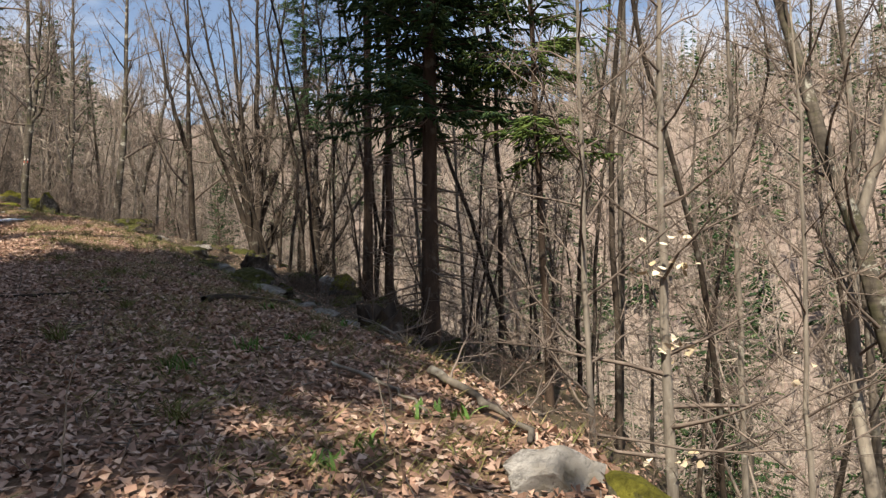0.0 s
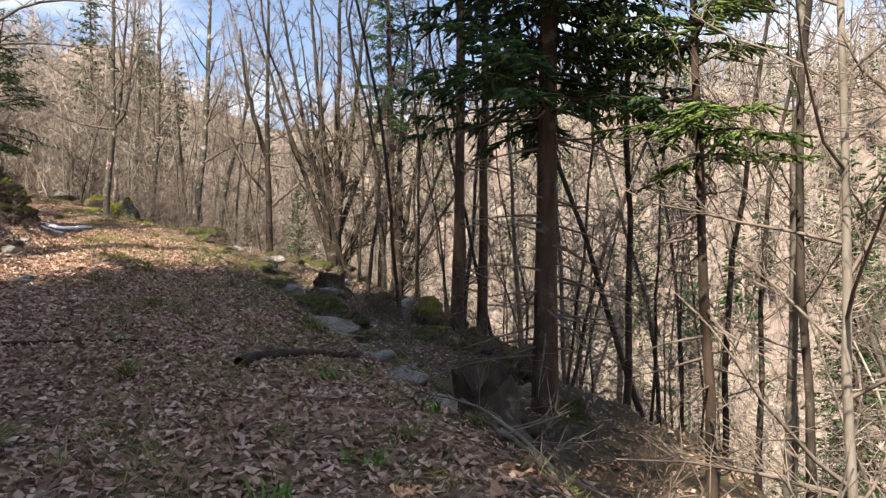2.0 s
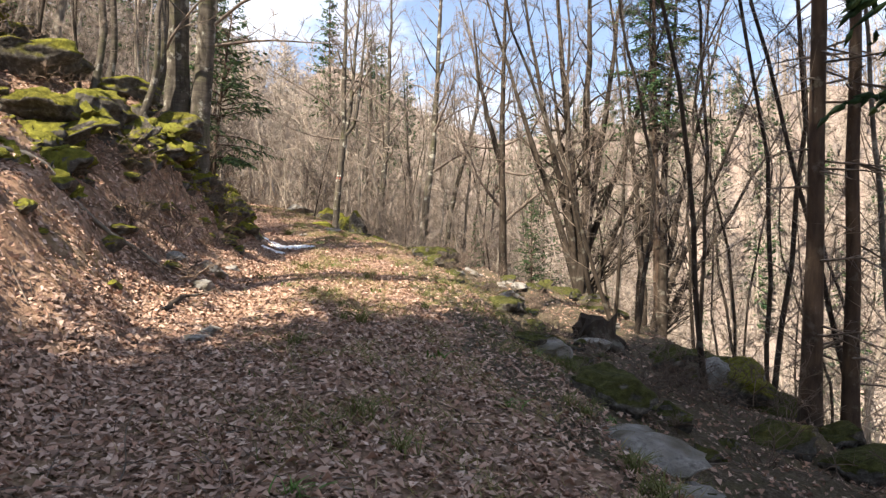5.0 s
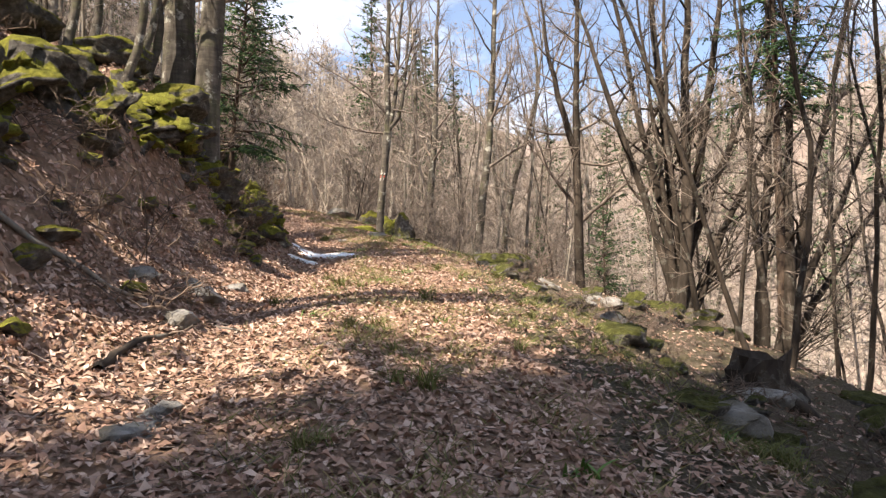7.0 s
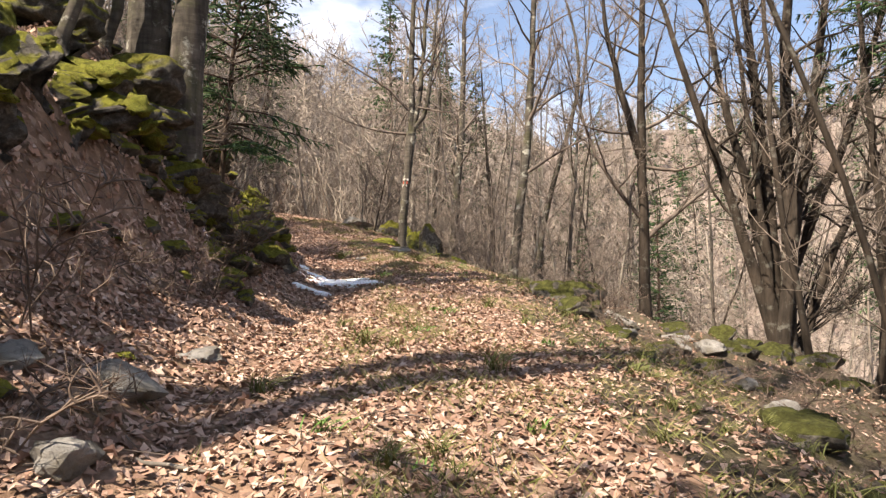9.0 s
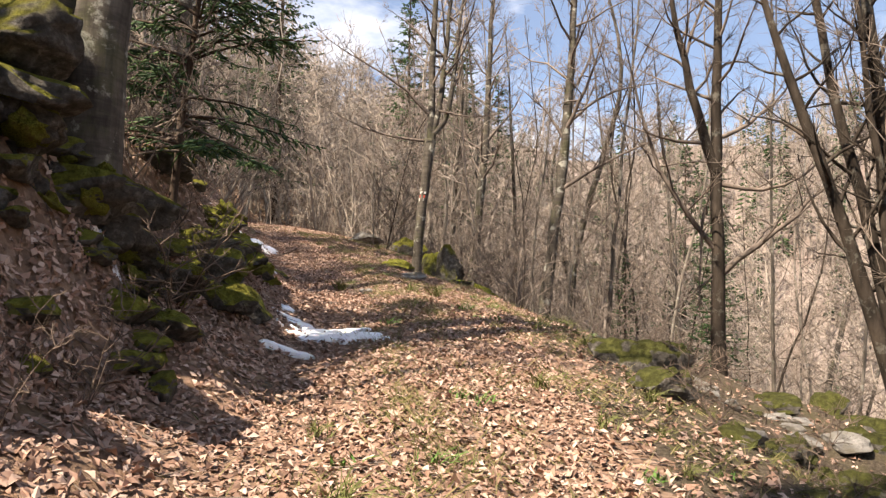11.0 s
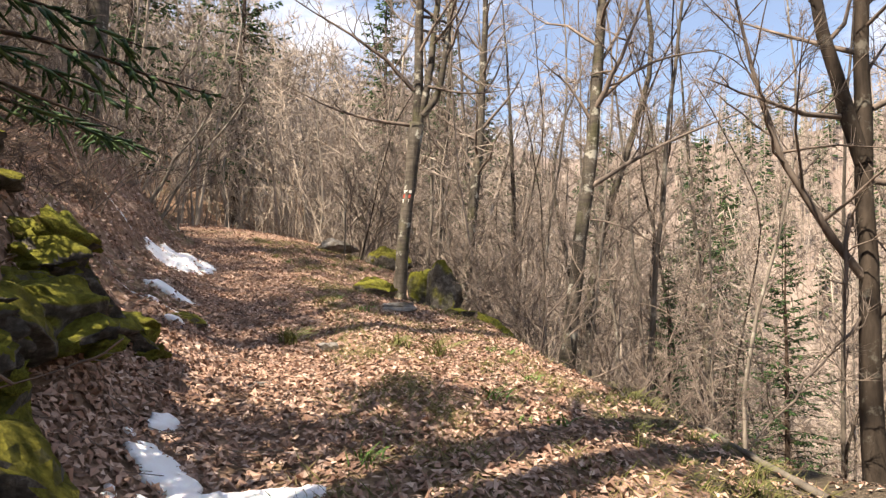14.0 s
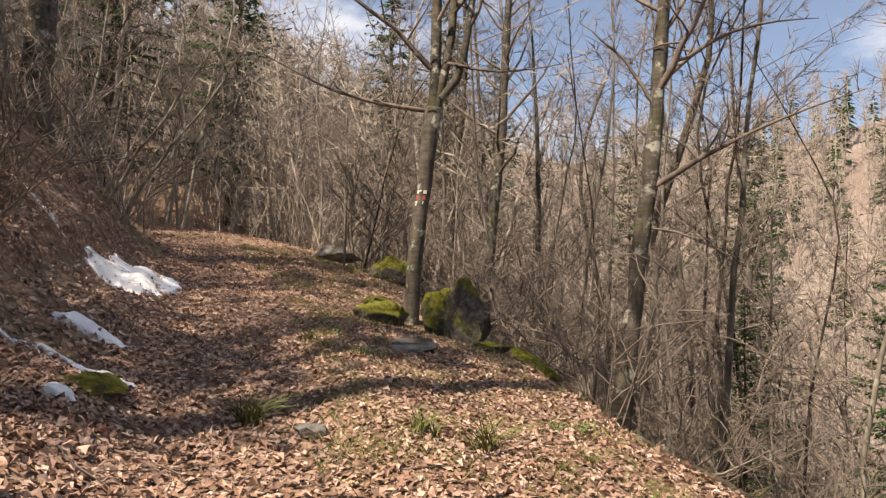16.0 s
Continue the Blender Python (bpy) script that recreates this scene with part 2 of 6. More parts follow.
BARK_BEECH = bark("bark_beech", (0.042, 0.036, 0.029), (0.18, 0.162, 0.136), moss=0.18, lichen=0.7, rings=0.45)
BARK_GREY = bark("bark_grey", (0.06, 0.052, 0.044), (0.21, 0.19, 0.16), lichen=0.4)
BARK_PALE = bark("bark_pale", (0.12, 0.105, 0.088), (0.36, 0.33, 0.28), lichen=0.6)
# bark brightened as if in full sun, for the trunks at the road's end
BARK_SUNLIT = bark("bark_sunlit", (0.26, 0.23, 0.19), (0.52, 0.47, 0.4), lichen=0.5)
BARK_SPRUCE = bark("bark_spruce", (0.035, 0.026, 0.02), (0.125, 0.09, 0.068), lichen=0.15)
BARK_HAZEL = bark("bark_hazel", (0.022, 0.018, 0.014), (0.085, 0.068, 0.054), lichen=0.2)
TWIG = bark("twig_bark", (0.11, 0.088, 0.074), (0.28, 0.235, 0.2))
# lighter copy of TWIG, with sunshine put into the colour, for thicket and woods
SUNLIT_TWIG = bark("sunlit_twig_bark", (0.24, 0.205, 0.172), (0.52, 0.455, 0.39))
BRUSH = bark("brush_bark", (0.08, 0.06, 0.047), (0.24, 0.185, 0.15))
NEEDLE = plain("spruce_needles", [(0.25, (0.018, 0.045, 0.018)), (0.55, (0.04, 0.085, 0.03)), (0.85, (0.085, 0.14, 0.045))], 3.0, 0.7, True)
# NEEDLE again with sunlight put into its green, for one spruce below the road
SUNLIT_NEEDLE = plain("sunlit_spruce_needles", [(0.25, (0.04, 0.075, 0.018)), (0.55, (0.085, 0.14, 0.03)), (0.85, (0.16, 0.22, 0.05))], 3.0, 0.7, True)
LEAF = plain("dry_leaf", [(0.1, (0.10, 0.062, 0.044)), (0.3, (0.23, 0.135, 0.092)), (0.5, (0.36, 0.222, 0.160)), (0.65, (0.33, 0.24, 0.19)), (0.8, (0.47, 0.33, 0.25)), (0.95, (0.58, 0.45, 0.365))], 30.0, 0.75, True, 0.3)
GRASS = plain("grass_blade", [(0.2, (0.07, 0.09, 0.022)), (0.5, (0.17, 0.165, 0.055)), (0.85, (0.32, 0.26, 0.13))], 5.0, 0.7, True)
def ground_material():
    m, n, l, b = material("leaf_litter_ground")
    fine, mid, big = noise_node(n, l, 26, 8, 0.7), noise_node(n, l, 5, 6, 0.65), noise_node(n, l, 0.5, 4, 0.6)
    cell = n.new("ShaderNodeTexVoronoi")
    co = n.new("ShaderNodeTexCoord")
    cell.inputs["Scale"].default_value = 13
    l.new(co.outputs["Object"], cell.inputs["Vector"])
    leaf = ramp(n, l, cell.outputs["Color"], [(0.15, (0.16, 0.10, 0.07)), (0.45, (0.28, 0.18, 0.125)), (0.7, (0.38, 0.255, 0.18)), (0.95, (0.48, 0.36, 0.28))]).outputs["Color"]
    soil = ramp(n, l, fine.outputs["Fac"], [(0.3, (0.10, 0.066, 0.045)), (0.7, (0.25, 0.168, 0.112))]).outputs["Color"]
    col = blend(n, l, ramp(n, l, mid.outputs["Fac"], [(0.35, (0, 0, 0)), (0.6, (0.85, 0.85, 0.85))]).outputs["Color"], soil, leaf)
    green = ramp(n, l, big.outputs["Fac"], [(0.54, (0, 0, 0)), (0.70, (0.45, 0.45, 0.45))]).outputs["Color"]
    col = blend(n, l, green, col, (0.15, 0.145, 0.05))
    l.new(col, b.inputs["Base Color"])
    b.inputs["Roughness"].default_value, b.inputs["Specular IOR Level"].default_value = 0.92, 0.15
    relief(n, l, b, fine.outputs["Fac"], 0.7, 0.04)
    return m
GROUND = ground_material()
def dry_grass_material():
    m, n, l, b = material("dry_grass_slope")
    fine, mid, big = noise_node(n, l, 9, 8, 0.7), noise_node(n, l, 0.9, 6, 0.65), noise_node(n, l, 0.12, 4, 0.6)
    col = ramp(n, l, fine.outputs["Fac"], [(0.3, (0.14, 0.11, 0.094)), (0.7, (0.29, 0.235, 0.203))]).outputs["Color"]
    brown = ramp(n, l, mid.outputs["Fac"], [(0.42, (0, 0, 0)), (0.62, (0.7, 0.7, 0.7))]).outputs["Color"]
    col = blend(n, l, brown, col, (0.18, 0.135, 0.117))
    pale = ramp(n, l, big.outputs["Fac"], [(0.45, (0, 0, 0)), (0.62, (0.6, 0.6, 0.6))]).outputs["Color"]
    l.new(blend(n, l, pale, col, (0.32, 0.27, 0.238)), b.inputs["Base Color"])
    b.inputs["Roughness"].default_value, b.inputs["Specular IOR Level"].default_value = 0.95, 0.1
    relief(n, l, b, fine.outputs["Fac"], 0.6, 0.1)
    return m
DRY_GRASS = dry_grass_material()
def edge_soil_material():
    m, n, l, b = material("dark_soil_and_dead_grass")
    fine, mid = noise_node(n, l, 34, 8, 0.72), noise_node(n, l, 4, 6, 0.65)
    col = ramp(n, l, fine.outputs["Fac"], [(0.3, (0.05, 0.041, 0.031)), (0.52, (0.13, 0.104, 0.076)), (0.75, (0.27, 0.228, 0.168))]).outputs["Color"]
    grass = ramp(n, l, mid.outputs["Fac"], [(0.45, (0, 0, 0)), (0.62, (0.6, 0.6, 0.6))]).outputs["Color"]
    l.new(blend(n, l, grass, col, (0.10, 0.092, 0.045)), b.inputs["Base Color"])
    b.inputs["Roughness"].default_value, b.inputs["Specular IOR Level"].default_value = 0.95, 0.1
    relief(n, l, b, fine.outputs["Fac"], 0.9, 0.06)
    return m
EDGE_SOIL = edge_soil_material()
def rock_material(name, moss_from, green):
    m, n, l, b = material(name)
    fine, mid = noise_node(n, l, 12, 8, 0.7), noise_node(n, l, 2.6, 6, 0.65)
    stone = ramp(n, l, fine.outputs["Fac"], [(0.3, (0.035, 0.032, 0.028)), (0.52, (0.10, 0.092, 0.08)), (0.75, (0.27, 0.255, 0.23))]).outputs["Color"]
    mosscol = ramp(n, l, fine.outputs["Fac"], [(0.3, tuple(0.16 * v for v in green)), (0.5, tuple(0.46 * v for v in green)), (0.75, green)]).outputs["Color"]
    geo, sep, add = n.new("ShaderNodeNewGeometry"), n.new("ShaderNodeSeparateXYZ"), n.new("ShaderNodeMath")
    l.new(geo.outputs["Normal"], sep.inputs["Vector"])
    add.operation = "ADD"
    l.new(sep.outputs["Z"], add.inputs[0])
    l.new(mid.outputs["Fac"], add.inputs[1])
    mask = ramp(n, l, add.outputs["Value"], [(moss_from - 0.06, (0, 0, 0)), (moss_from + 0.30, (1, 1, 1))]).outputs["Color"]
    l.new(blend(n, l, mask, stone, mosscol), b.inputs["Base Color"])
    b.inputs["Roughness"].default_value, b.inputs["Specular IOR Level"].default_value = 0.95, 0.15
    relief(n, l, b, fine.outputs["Fac"], 1.0, 0.07)
    return m
ROCK = rock_material("mossy_limestone", 0.76, (0.26, 0.25, 0.04))
MOSS_ROCK = rock_material("deep_mossed_limestone", 0.5, (0.29, 0.29, 0.045))
CLIFF = rock_material("outcrop_limestone", 0.98, (0.29, 0.29, 0.045))
ROCK_DARK = rock_material("dark_mossy_stone", 0.95, (0.12, 0.125, 0.035))
def stone_material(name, tone):
    m, n, l, b = material(name)
    fine, mid = noise_node(n, l, 16, 9, 0.75), noise_node(n, l, 4, 6, 0.7)
    col = ramp(n, l, fine.outputs["Fac"], [(0.3, (0.09, 0.085, 0.078)), (0.5, (0.27 * tone, 0.26 * tone, 0.24 * tone)), (0.72, (0.50 * tone, 0.48 * tone, 0.45 * tone))]).outputs["Color"]
    dirt = ramp(n, l, mid.outputs["Fac"], [(0.45, (0, 0, 0)), (0.62, (0.8, 0.8, 0.8))]).outputs["Color"]
    l.new(blend(n, l, dirt, col, (0.09, 0.075, 0.045)), b.inputs["Base Color"])
    b.inputs["Roughness"].default_value, b.inputs["Specular IOR Level"].default_value = 0.92, 0.2
    relief(n, l, b, fine.outputs["Fac"], 0.9, 0.05)
    return m
STONE = stone_material("bare_limestone", 1.0)
WHITE_STONE = stone_material("white_limestone", 1.5)
def snow_material():
    m, n, l, b = material("old_snow")
    fine = noise_node(n, l, 40, 6, 0.7)
    dirt = noise_node(n, l, 7, 6, 0.75)
    col = ramp(n, l, dirt.outputs["Fac"], [(0.35, (0.88, 0.90, 0.93)), (0.66, (0.80, 0.80, 0.80)), (0.76, (0.30, 0.25, 0.2))]).outputs["Color"]
    l.new(col, b.inputs["Base Color"])
    b.inputs["Roughness"].default_value = 0.6
    b.inputs["Subsurface Weight"].default_value = 0.25
    b.inputs["Subsurface Radius"].default_value = (0.03, 0.04, 0.05)
    relief(n, l, b, fine.outputs["Fac"], 0.4, 0.02)
    return m
SNOW = snow_material()

# ---- the ground: one sheet out to the far hills ----
def spread(a, b, fine, reach, grow=1.22):
    mid = np.arange(a, b, fine)
    out, step, v = [], fine, 0.0
    while v < reach:
        step *= grow
        v += step
        out.append(v)
    out = np.array(out)
    return np.concatenate([a - out[::-1], mid, mid[-1] + out])
GX, GY = spread(-27, 6, 0.16, 600), spread(-2, 39, 0.16, 600)
MX, MY = np.meshgrid(GX, GY)
GV = np.stack([MX, MY, ground_z(MX, MY)], -1).reshape(-1, 3)
gi, gj = np.meshgrid(np.arange(len(GY) - 1), np.arange(len(GX) - 1), indexing="ij")
GW = len(GX)
GQ = np.stack([gi * GW + gj, gi * GW + gj + 1, (gi + 1) * GW + gj + 1, (gi + 1) * GW + gj], -1).reshape(-1, 4)
sheet = Geo()
sheet.add(GV, GQ)
land = part("ground", sheet, GROUND)
land.data.materials.append(DRY_GRASS)
land.data.materials.append(EDGE_SOIL)
GC = GV[GQ].mean(1)
GS, GU = road_place(GC[:, 0], GC[:, 1])
lower_edge = (GU > 1.6 + 0.3 * wave(GC[:, 0], GC[:, 1], 0.7)) & (GU < 8) & (GS > 4) & (GS < 26)
land.data.polygons.foreach_set("material_index", np.where(lower_edge, 2, (GU + 3 * wave(GC[:, 0], GC[:, 1], 6) > 24)).astype(np.int32))
tagged(land, "forest ground and sunken road covered with brown beech leaf litter", "ground", kind="structure")

# ---- trees ----
def bent(rng, start, way, length, n, curl, lift):
    """A bough as points: it leaves along way, wanders, and lifts or droops."""
    pts, d = [np.array(start, float)], np.array(way, float)
    for _ in range(n):
        d = d + rng.normal(size=3) * curl + np.array((0, 0, lift))
        d /= np.linalg.norm(d)
        pts.append(pts[-1] + d * length / n)
    return np.array(pts)
def boughs(rng, geo, trunk, radii, count, first, reach, rise=0.6, twigs=5, thick=0.42, curl=0.16, lift=0.05, sub=4.0, tip=0.004):
    """Boughs with side branches and twigs along a stem."""
    base_t, tip_t, r_t = [], [], []
    n = len(trunk) - 1
    for i in range(count):
        k = first + (0.99 - first) * ((i + rng.random()) / count)
        f = k * n
        a = min(int(f), n - 1)
        p = trunk[a] + (trunk[a + 1] - trunk[a]) * (f - a)
        rr = radii[a] + (radii[a + 1] - radii[a]) * (f - a)
        az = i * 2.4 + rng.normal() * 0.5
        el = rise + rng.normal() * 0.18 + 0.25 * k
        way = np.array((math.cos(az) * math.cos(el), math.sin(az) * math.cos(el), math.sin(el)))
        length = reach * (1.08 - 0.75 * (k - first) / (1 - first + 1e-6)) * rng.uniform(0.55, 1.15)
        b = bent(rng, p, way, length, 5, curl, lift)
        br = max(rr * thick, 0.008)
        geo.tube(b, np.linspace(br, 0.004, 6), 4)
        for j in range(int(length * sub) + 2):
            g = rng.uniform(0.2, 1.0) * 5
            c = min(int(g), 4)
            q = b[c] + (b[c + 1] - b[c]) * (g - c)
            side = (b[c + 1] - b[c]) / np.linalg.norm(b[c + 1] - b[c]) + rng.normal(size=3) * 0.6 + np.array((0, 0, 0.12))
            sl = length * rng.uniform(0.16, 0.4) * (1.2 - g / 6)
            side /= np.linalg.norm(side)
            base_t.append(q[None])
            tip_t.append((q + side * sl)[None])
            r_t.append(np.array([max(br * 0.3 * (1 - g / 7), 0.006)]))
            m = rng.integers(max(twigs - 2, 1), twigs + 3)
            tb = q + side * sl * rng.uniform(0.15, 0.95, (m, 1))
            tw = side + rng.normal(size=(m, 3)) * 0.6 + np.array((0, 0, 0.1))
            tw /= np.linalg.norm(tw, axis=1)[:, None]
            base_t.append(tb)
            tip_t.append(tb + tw * rng.uniform(0.14, 0.5, (m, 1)) * min(1.0, 0.4 + length / 3))
            r_t.append(np.full(m, tip))
    if base_t:
        geo.spikes(np.concatenate(base_t), np.concatenate(tip_t), np.concatenate(r_t))
def stem(rng, points, n, jitter=0.02):
    """A smooth run of points through the given ones, with slight kinks."""
    p = np.array(points, float)
    t = np.concatenate([[0], np.cumsum(np.linalg.norm(np.diff(p, axis=0), axis=1))])
    k = np.linspace(0, t[-1], n)
    out = np.stack([np.interp(k, t, p[:, i]) for i in range(3)], -1)
    for _ in range(2):
        out[1:-1] = 0.25 * out[:-2] + 0.5 * out[1:-1] + 0.25 * out[2:]
    out[1:-1, :2] += rng.normal(size=(n - 2, 2)) * jitter
    return out
def flare(radii, n=2, much=1.5):
    radii = np.array(radii, float)
    radii[0] *= much
    if n > 1:
        radii[1] *= 1 + (much - 1) * 0.25
    return radii
def bare_tree(seed, points, r0, r1, bark_mat, name="beech_tree", count=28, first=0.3, reach=2.4, twigs=5, sides=9, **more):
    """A leafless tree: trunk and crown, standing at the first of the points (which are local)."""
    rng = np.random.default_rng(seed)
    root = new(name)
    path = stem(rng, points, 16)
    rad = flare(np.linspace(r0, r1, 16))
    tr = Geo()
    tr.tube(path, rad, sides, 0.05, rng)
    part("trunk", tr, bark_mat, root)
    cr = Geo()
    boughs(rng, cr, path, rad, count, first, reach, twigs=twigs, **more)
    part("crown", cr, TWIG, root, "bare leafless twigs")
    return root
def spruce(seed, height, r0, bare=0.1, reach=2.2, name="spruce_tree", dense=1.0, dead=16, mat=None, step=0.34, whorl=5, needle=0.016):
    """A spruce: trunk, dead lower twigs, and whorls of drooping green boughs set with needle shoots."""
    rng = np.random.default_rng(seed)
    root = new(name)
    path = stem(rng, [(0, 0, -0.3), (0.05 * rng.normal(), 0.05 * rng.normal(), height * 0.5), (0, 0, height)], 14, 0.01)
    rad = flare(np.linspace(r0, 0.015, 14), 2, 1.35)
    tr = Geo()
    tr.tube(path, rad, 8, 0.04, rng)
    part("trunk", tr, BARK_SPRUCE, root)
    if dead:
        de = Geo()
        for i in range(dead):
            z = rng.uniform(0.8, max(bare * height * 1.15, 1.6))
            az = rng.uniform(0, 6.28)
            b = bent(rng, (0, 0, z), (math.cos(az), math.sin(az), rng.uniform(-0.35, 0.1)), reach * rng.uniform(0.35, 0.95), 4, 0.1, -0.03)
            de.tube(b, np.linspace(0.019, 0.004, 5), 3)
            m = 9
            w = rng.uniform(0.8, 3.9, m)
            c = w.astype(int)
            tb = b[c] + (b[c + 1] - b[c]) * (w - c)[:, None]
            de.spikes(tb, tb + rng.normal(size=(m, 3)) * 0.16 + (b[4] - b[0]) * 0.12, 0.004)
        tagged(part("dead_wood", de, TWIG, root, "dry grey dead twigs"), kind="stuff")
    wood, green = Geo(), Geo()
    z = bare * height
    while z < height - 0.15:
        k = (z - bare * height) / (height * (1 - bare))
        for i in range(whorl):
            az = rng.uniform(0, 6.28)
            length = reach * (1.0 - k) ** 0.8 * rng.uniform(0.7, 1.15) + 0.2
            b = bent(rng, (0, 0, z + rng.uniform(-0.45, 0.45) * step), (math.cos(az), math.sin(az), 0.15 + 0.5 * k), length, 5, 0.05, -0.10 + 0.05 * k)
            b[-1, 2] += 0.05 * length
            wood.tube(b, np.linspace(0.012 + 0.012 * length / 2, 0.003, 6), 3)
            m = int(length * 15 * dense) + 3
            w = rng.uniform(0.5, 4.98, m)
            c = w.astype(int)
            tb = b[c] + (b[c + 1] - b[c]) * (w - c)[:, None]
            out = (b[5] - b[0]) / np.linalg.norm(b[5] - b[0])
            side = np.array((-out[1], out[0], 0)) * rng.choice([-1, 1], m)[:, None]
            sh = out * 0.55 + side * rng.uniform(0.4, 1.0, (m, 1)) + np.array((0, 0, -0.28)) + rng.normal(size=(m, 3)) * 0.12
            sl = rng.uniform(0.16, 0.42, (m, 1)) * (0.5 + 0.5 * min(1, length)) * (1.15 - 0.12 * w[:, None])
            te = tb + sh * sl
            green.spikes(tb, te, needle, 1)
            for _ in range(2):
                g = rng.uniform(0.2, 0.9, (m, 1))
                q = tb + (te - tb) * g
                green.spikes(q, q + (sh * 0.6 + rng.normal(size=(m, 3)) * 0.35 + np.array((0, 0, -0.2))) * sl * 0.5, needle * 0.8, 1)
        z += step * (0.8 + 0.5 * rng.random())
    tagged(part("bough_wood", wood, BARK_SPRUCE, root), kind="stuff")
    part("crown", green, mat or NEEDLE, root, "dark green needles")
    return root
def plant(ob, x, y, sink=0.12, turn=0.0, size=1.0, tilt=(0, 0)):
    ob.matrix_basis = pose(x, y, stand(x, y, sink), tilt[0], tilt[1], turn) @ Matrix.Diagonal((size, size, size, 1))
    return ob

# ---- the marked beeches and other trees along the road ----
# local x runs across the road to the right, local y along it, with the trees turned by the road's bearing
BEARING = 29.0
def limbs(rng, geo, runs, sub=3.0, twigs=5, tip=0.004):
    """Single limbs given by their points and radius, each with side branches and twigs."""
    for pts, r in runs:
        p = stem(rng, pts, 9, 0.02)
        rad = np.linspace(r, 0.006, 9)
        geo.tube(p, rad, 6)
        span = np.linalg.norm(p[-1] - p[0])
        boughs(rng, geo, p, rad, int(span * sub) + 3, 0.15, 0.36 * span + 0.3, 0.5, twigs, 0.5, 0.18, 0.05, 2.6, tip)
def forked_beech():
    rng = np.random.default_rng(11)
    root = new("beech_tree")
    tr = Geo()
    low = stem(rng, [(0, 0, -0.3), (0.06, 0, 1.2), (0.18, 0, 2.5), (0.3, 0, 3.7)], 10, 0.012)
    tr.tube(low, flare([0.15, 0.14, 0.135, 0.13, 0.128, 0.125, 0.125, 0.135, 0.155, 0.16], 2, 1.3), 12, 0.05, rng)
    up = stem(rng, [(0.30, 0, 3.5), (0.26, 0.02, 4.3), (0.30, 0.05, 6.0), (0.36, 0.1, 9.0), (0.4, 0.2, 13.5)], 14, 0.02)
    tr.tube(up, np.linspace(0.11, 0.02, 14), 10, 0.05, rng)
    mid = stem(rng, [(0.33, 0, 3.6), (0.46, 0.04, 4.2), (0.60, 0.06, 5.2), (0.76, 0.1, 7.5), (0.9, 0.3, 11.5)], 12, 0.02)
    tr.tube(mid, np.linspace(0.085, 0.015, 12), 9, 0.05, rng)
    elbow = stem(rng, [(0.42, -0.05, 3.85), (0.66, -0.1, 3.92), (0.80, -0.1, 4.05), (0.80, -0.1, 4.4), (0.88, -0.08, 5.4), (1.05, 0, 7.2), (1.2, 0.1, 10)], 14, 0.01)
    tr.tube(elbow, np.linspace(0.075, 0.012, 14), 8, 0.05, rng)
    part("trunk", tr, BARK_BEECH, root, "grey beech bark with pale lichen, forked above a crooked elbow")
    cr = Geo()
    limbs(rng, cr, [([(0.2, 0, 3.65), (-0.7, -0.1, 3.7), (-1.6, -0.2, 3.95), (-2.7, -0.3, 4.5)], 0.045), ([(0.22, 0, 4.4), (-0.3, -0.2, 5.0), (-1.1, -0.4, 5.4), (-2.6, -0.6, 6.3)], 0.05),
                    ([(0.5, 0, 4.5), (1.0, -0.3, 4.3), (1.7, -0.5, 4.2), (2.4, -0.6, 4.35)], 0.035), ([(0.3, 0, 5.2), (0.9, -0.4, 6.2), (1.7, -0.8, 6.8)], 0.04), ([(0.5, 0, 3.6), (1.0, 0.2, 2.9), (1.35, 0.2, 2.3)], 0.022)])
    for pth, c in ((up, 22), (mid, 14), (elbow, 12)):
        boughs(rng, cr, pth, np.linspace(0.12, 0.015, len(pth)), c, 0.22, 2.3, 0.55)
    part("crown", cr, TWIG, root, "bare leafless twigs")
    for z, c, h in ((1.98, WHITE_PAINT, 0.085), (2.09, RED_PAINT, 0.07), (2.19, WHITE_PAINT, 0.06)):
        g = Geo()
        cx = float(np.interp(z, low[:, 2], low[:, 0]))
        a = np.linspace(3.9, 5.2, 7)
        rr = 0.136
        v = np.array([(cx + rr * math.cos(w), rr * math.sin(w), z + k) for k in (0, h) for w in a])
        g.add(v, [(i, i + 1, i + 8, i + 7) for i in range(6)])
        part("trail_mark", g, c, root, "faded painted trail blaze")
    return tagged(root, "leafless grey beech with forked crooked trunk and faded trail blaze", "tree")
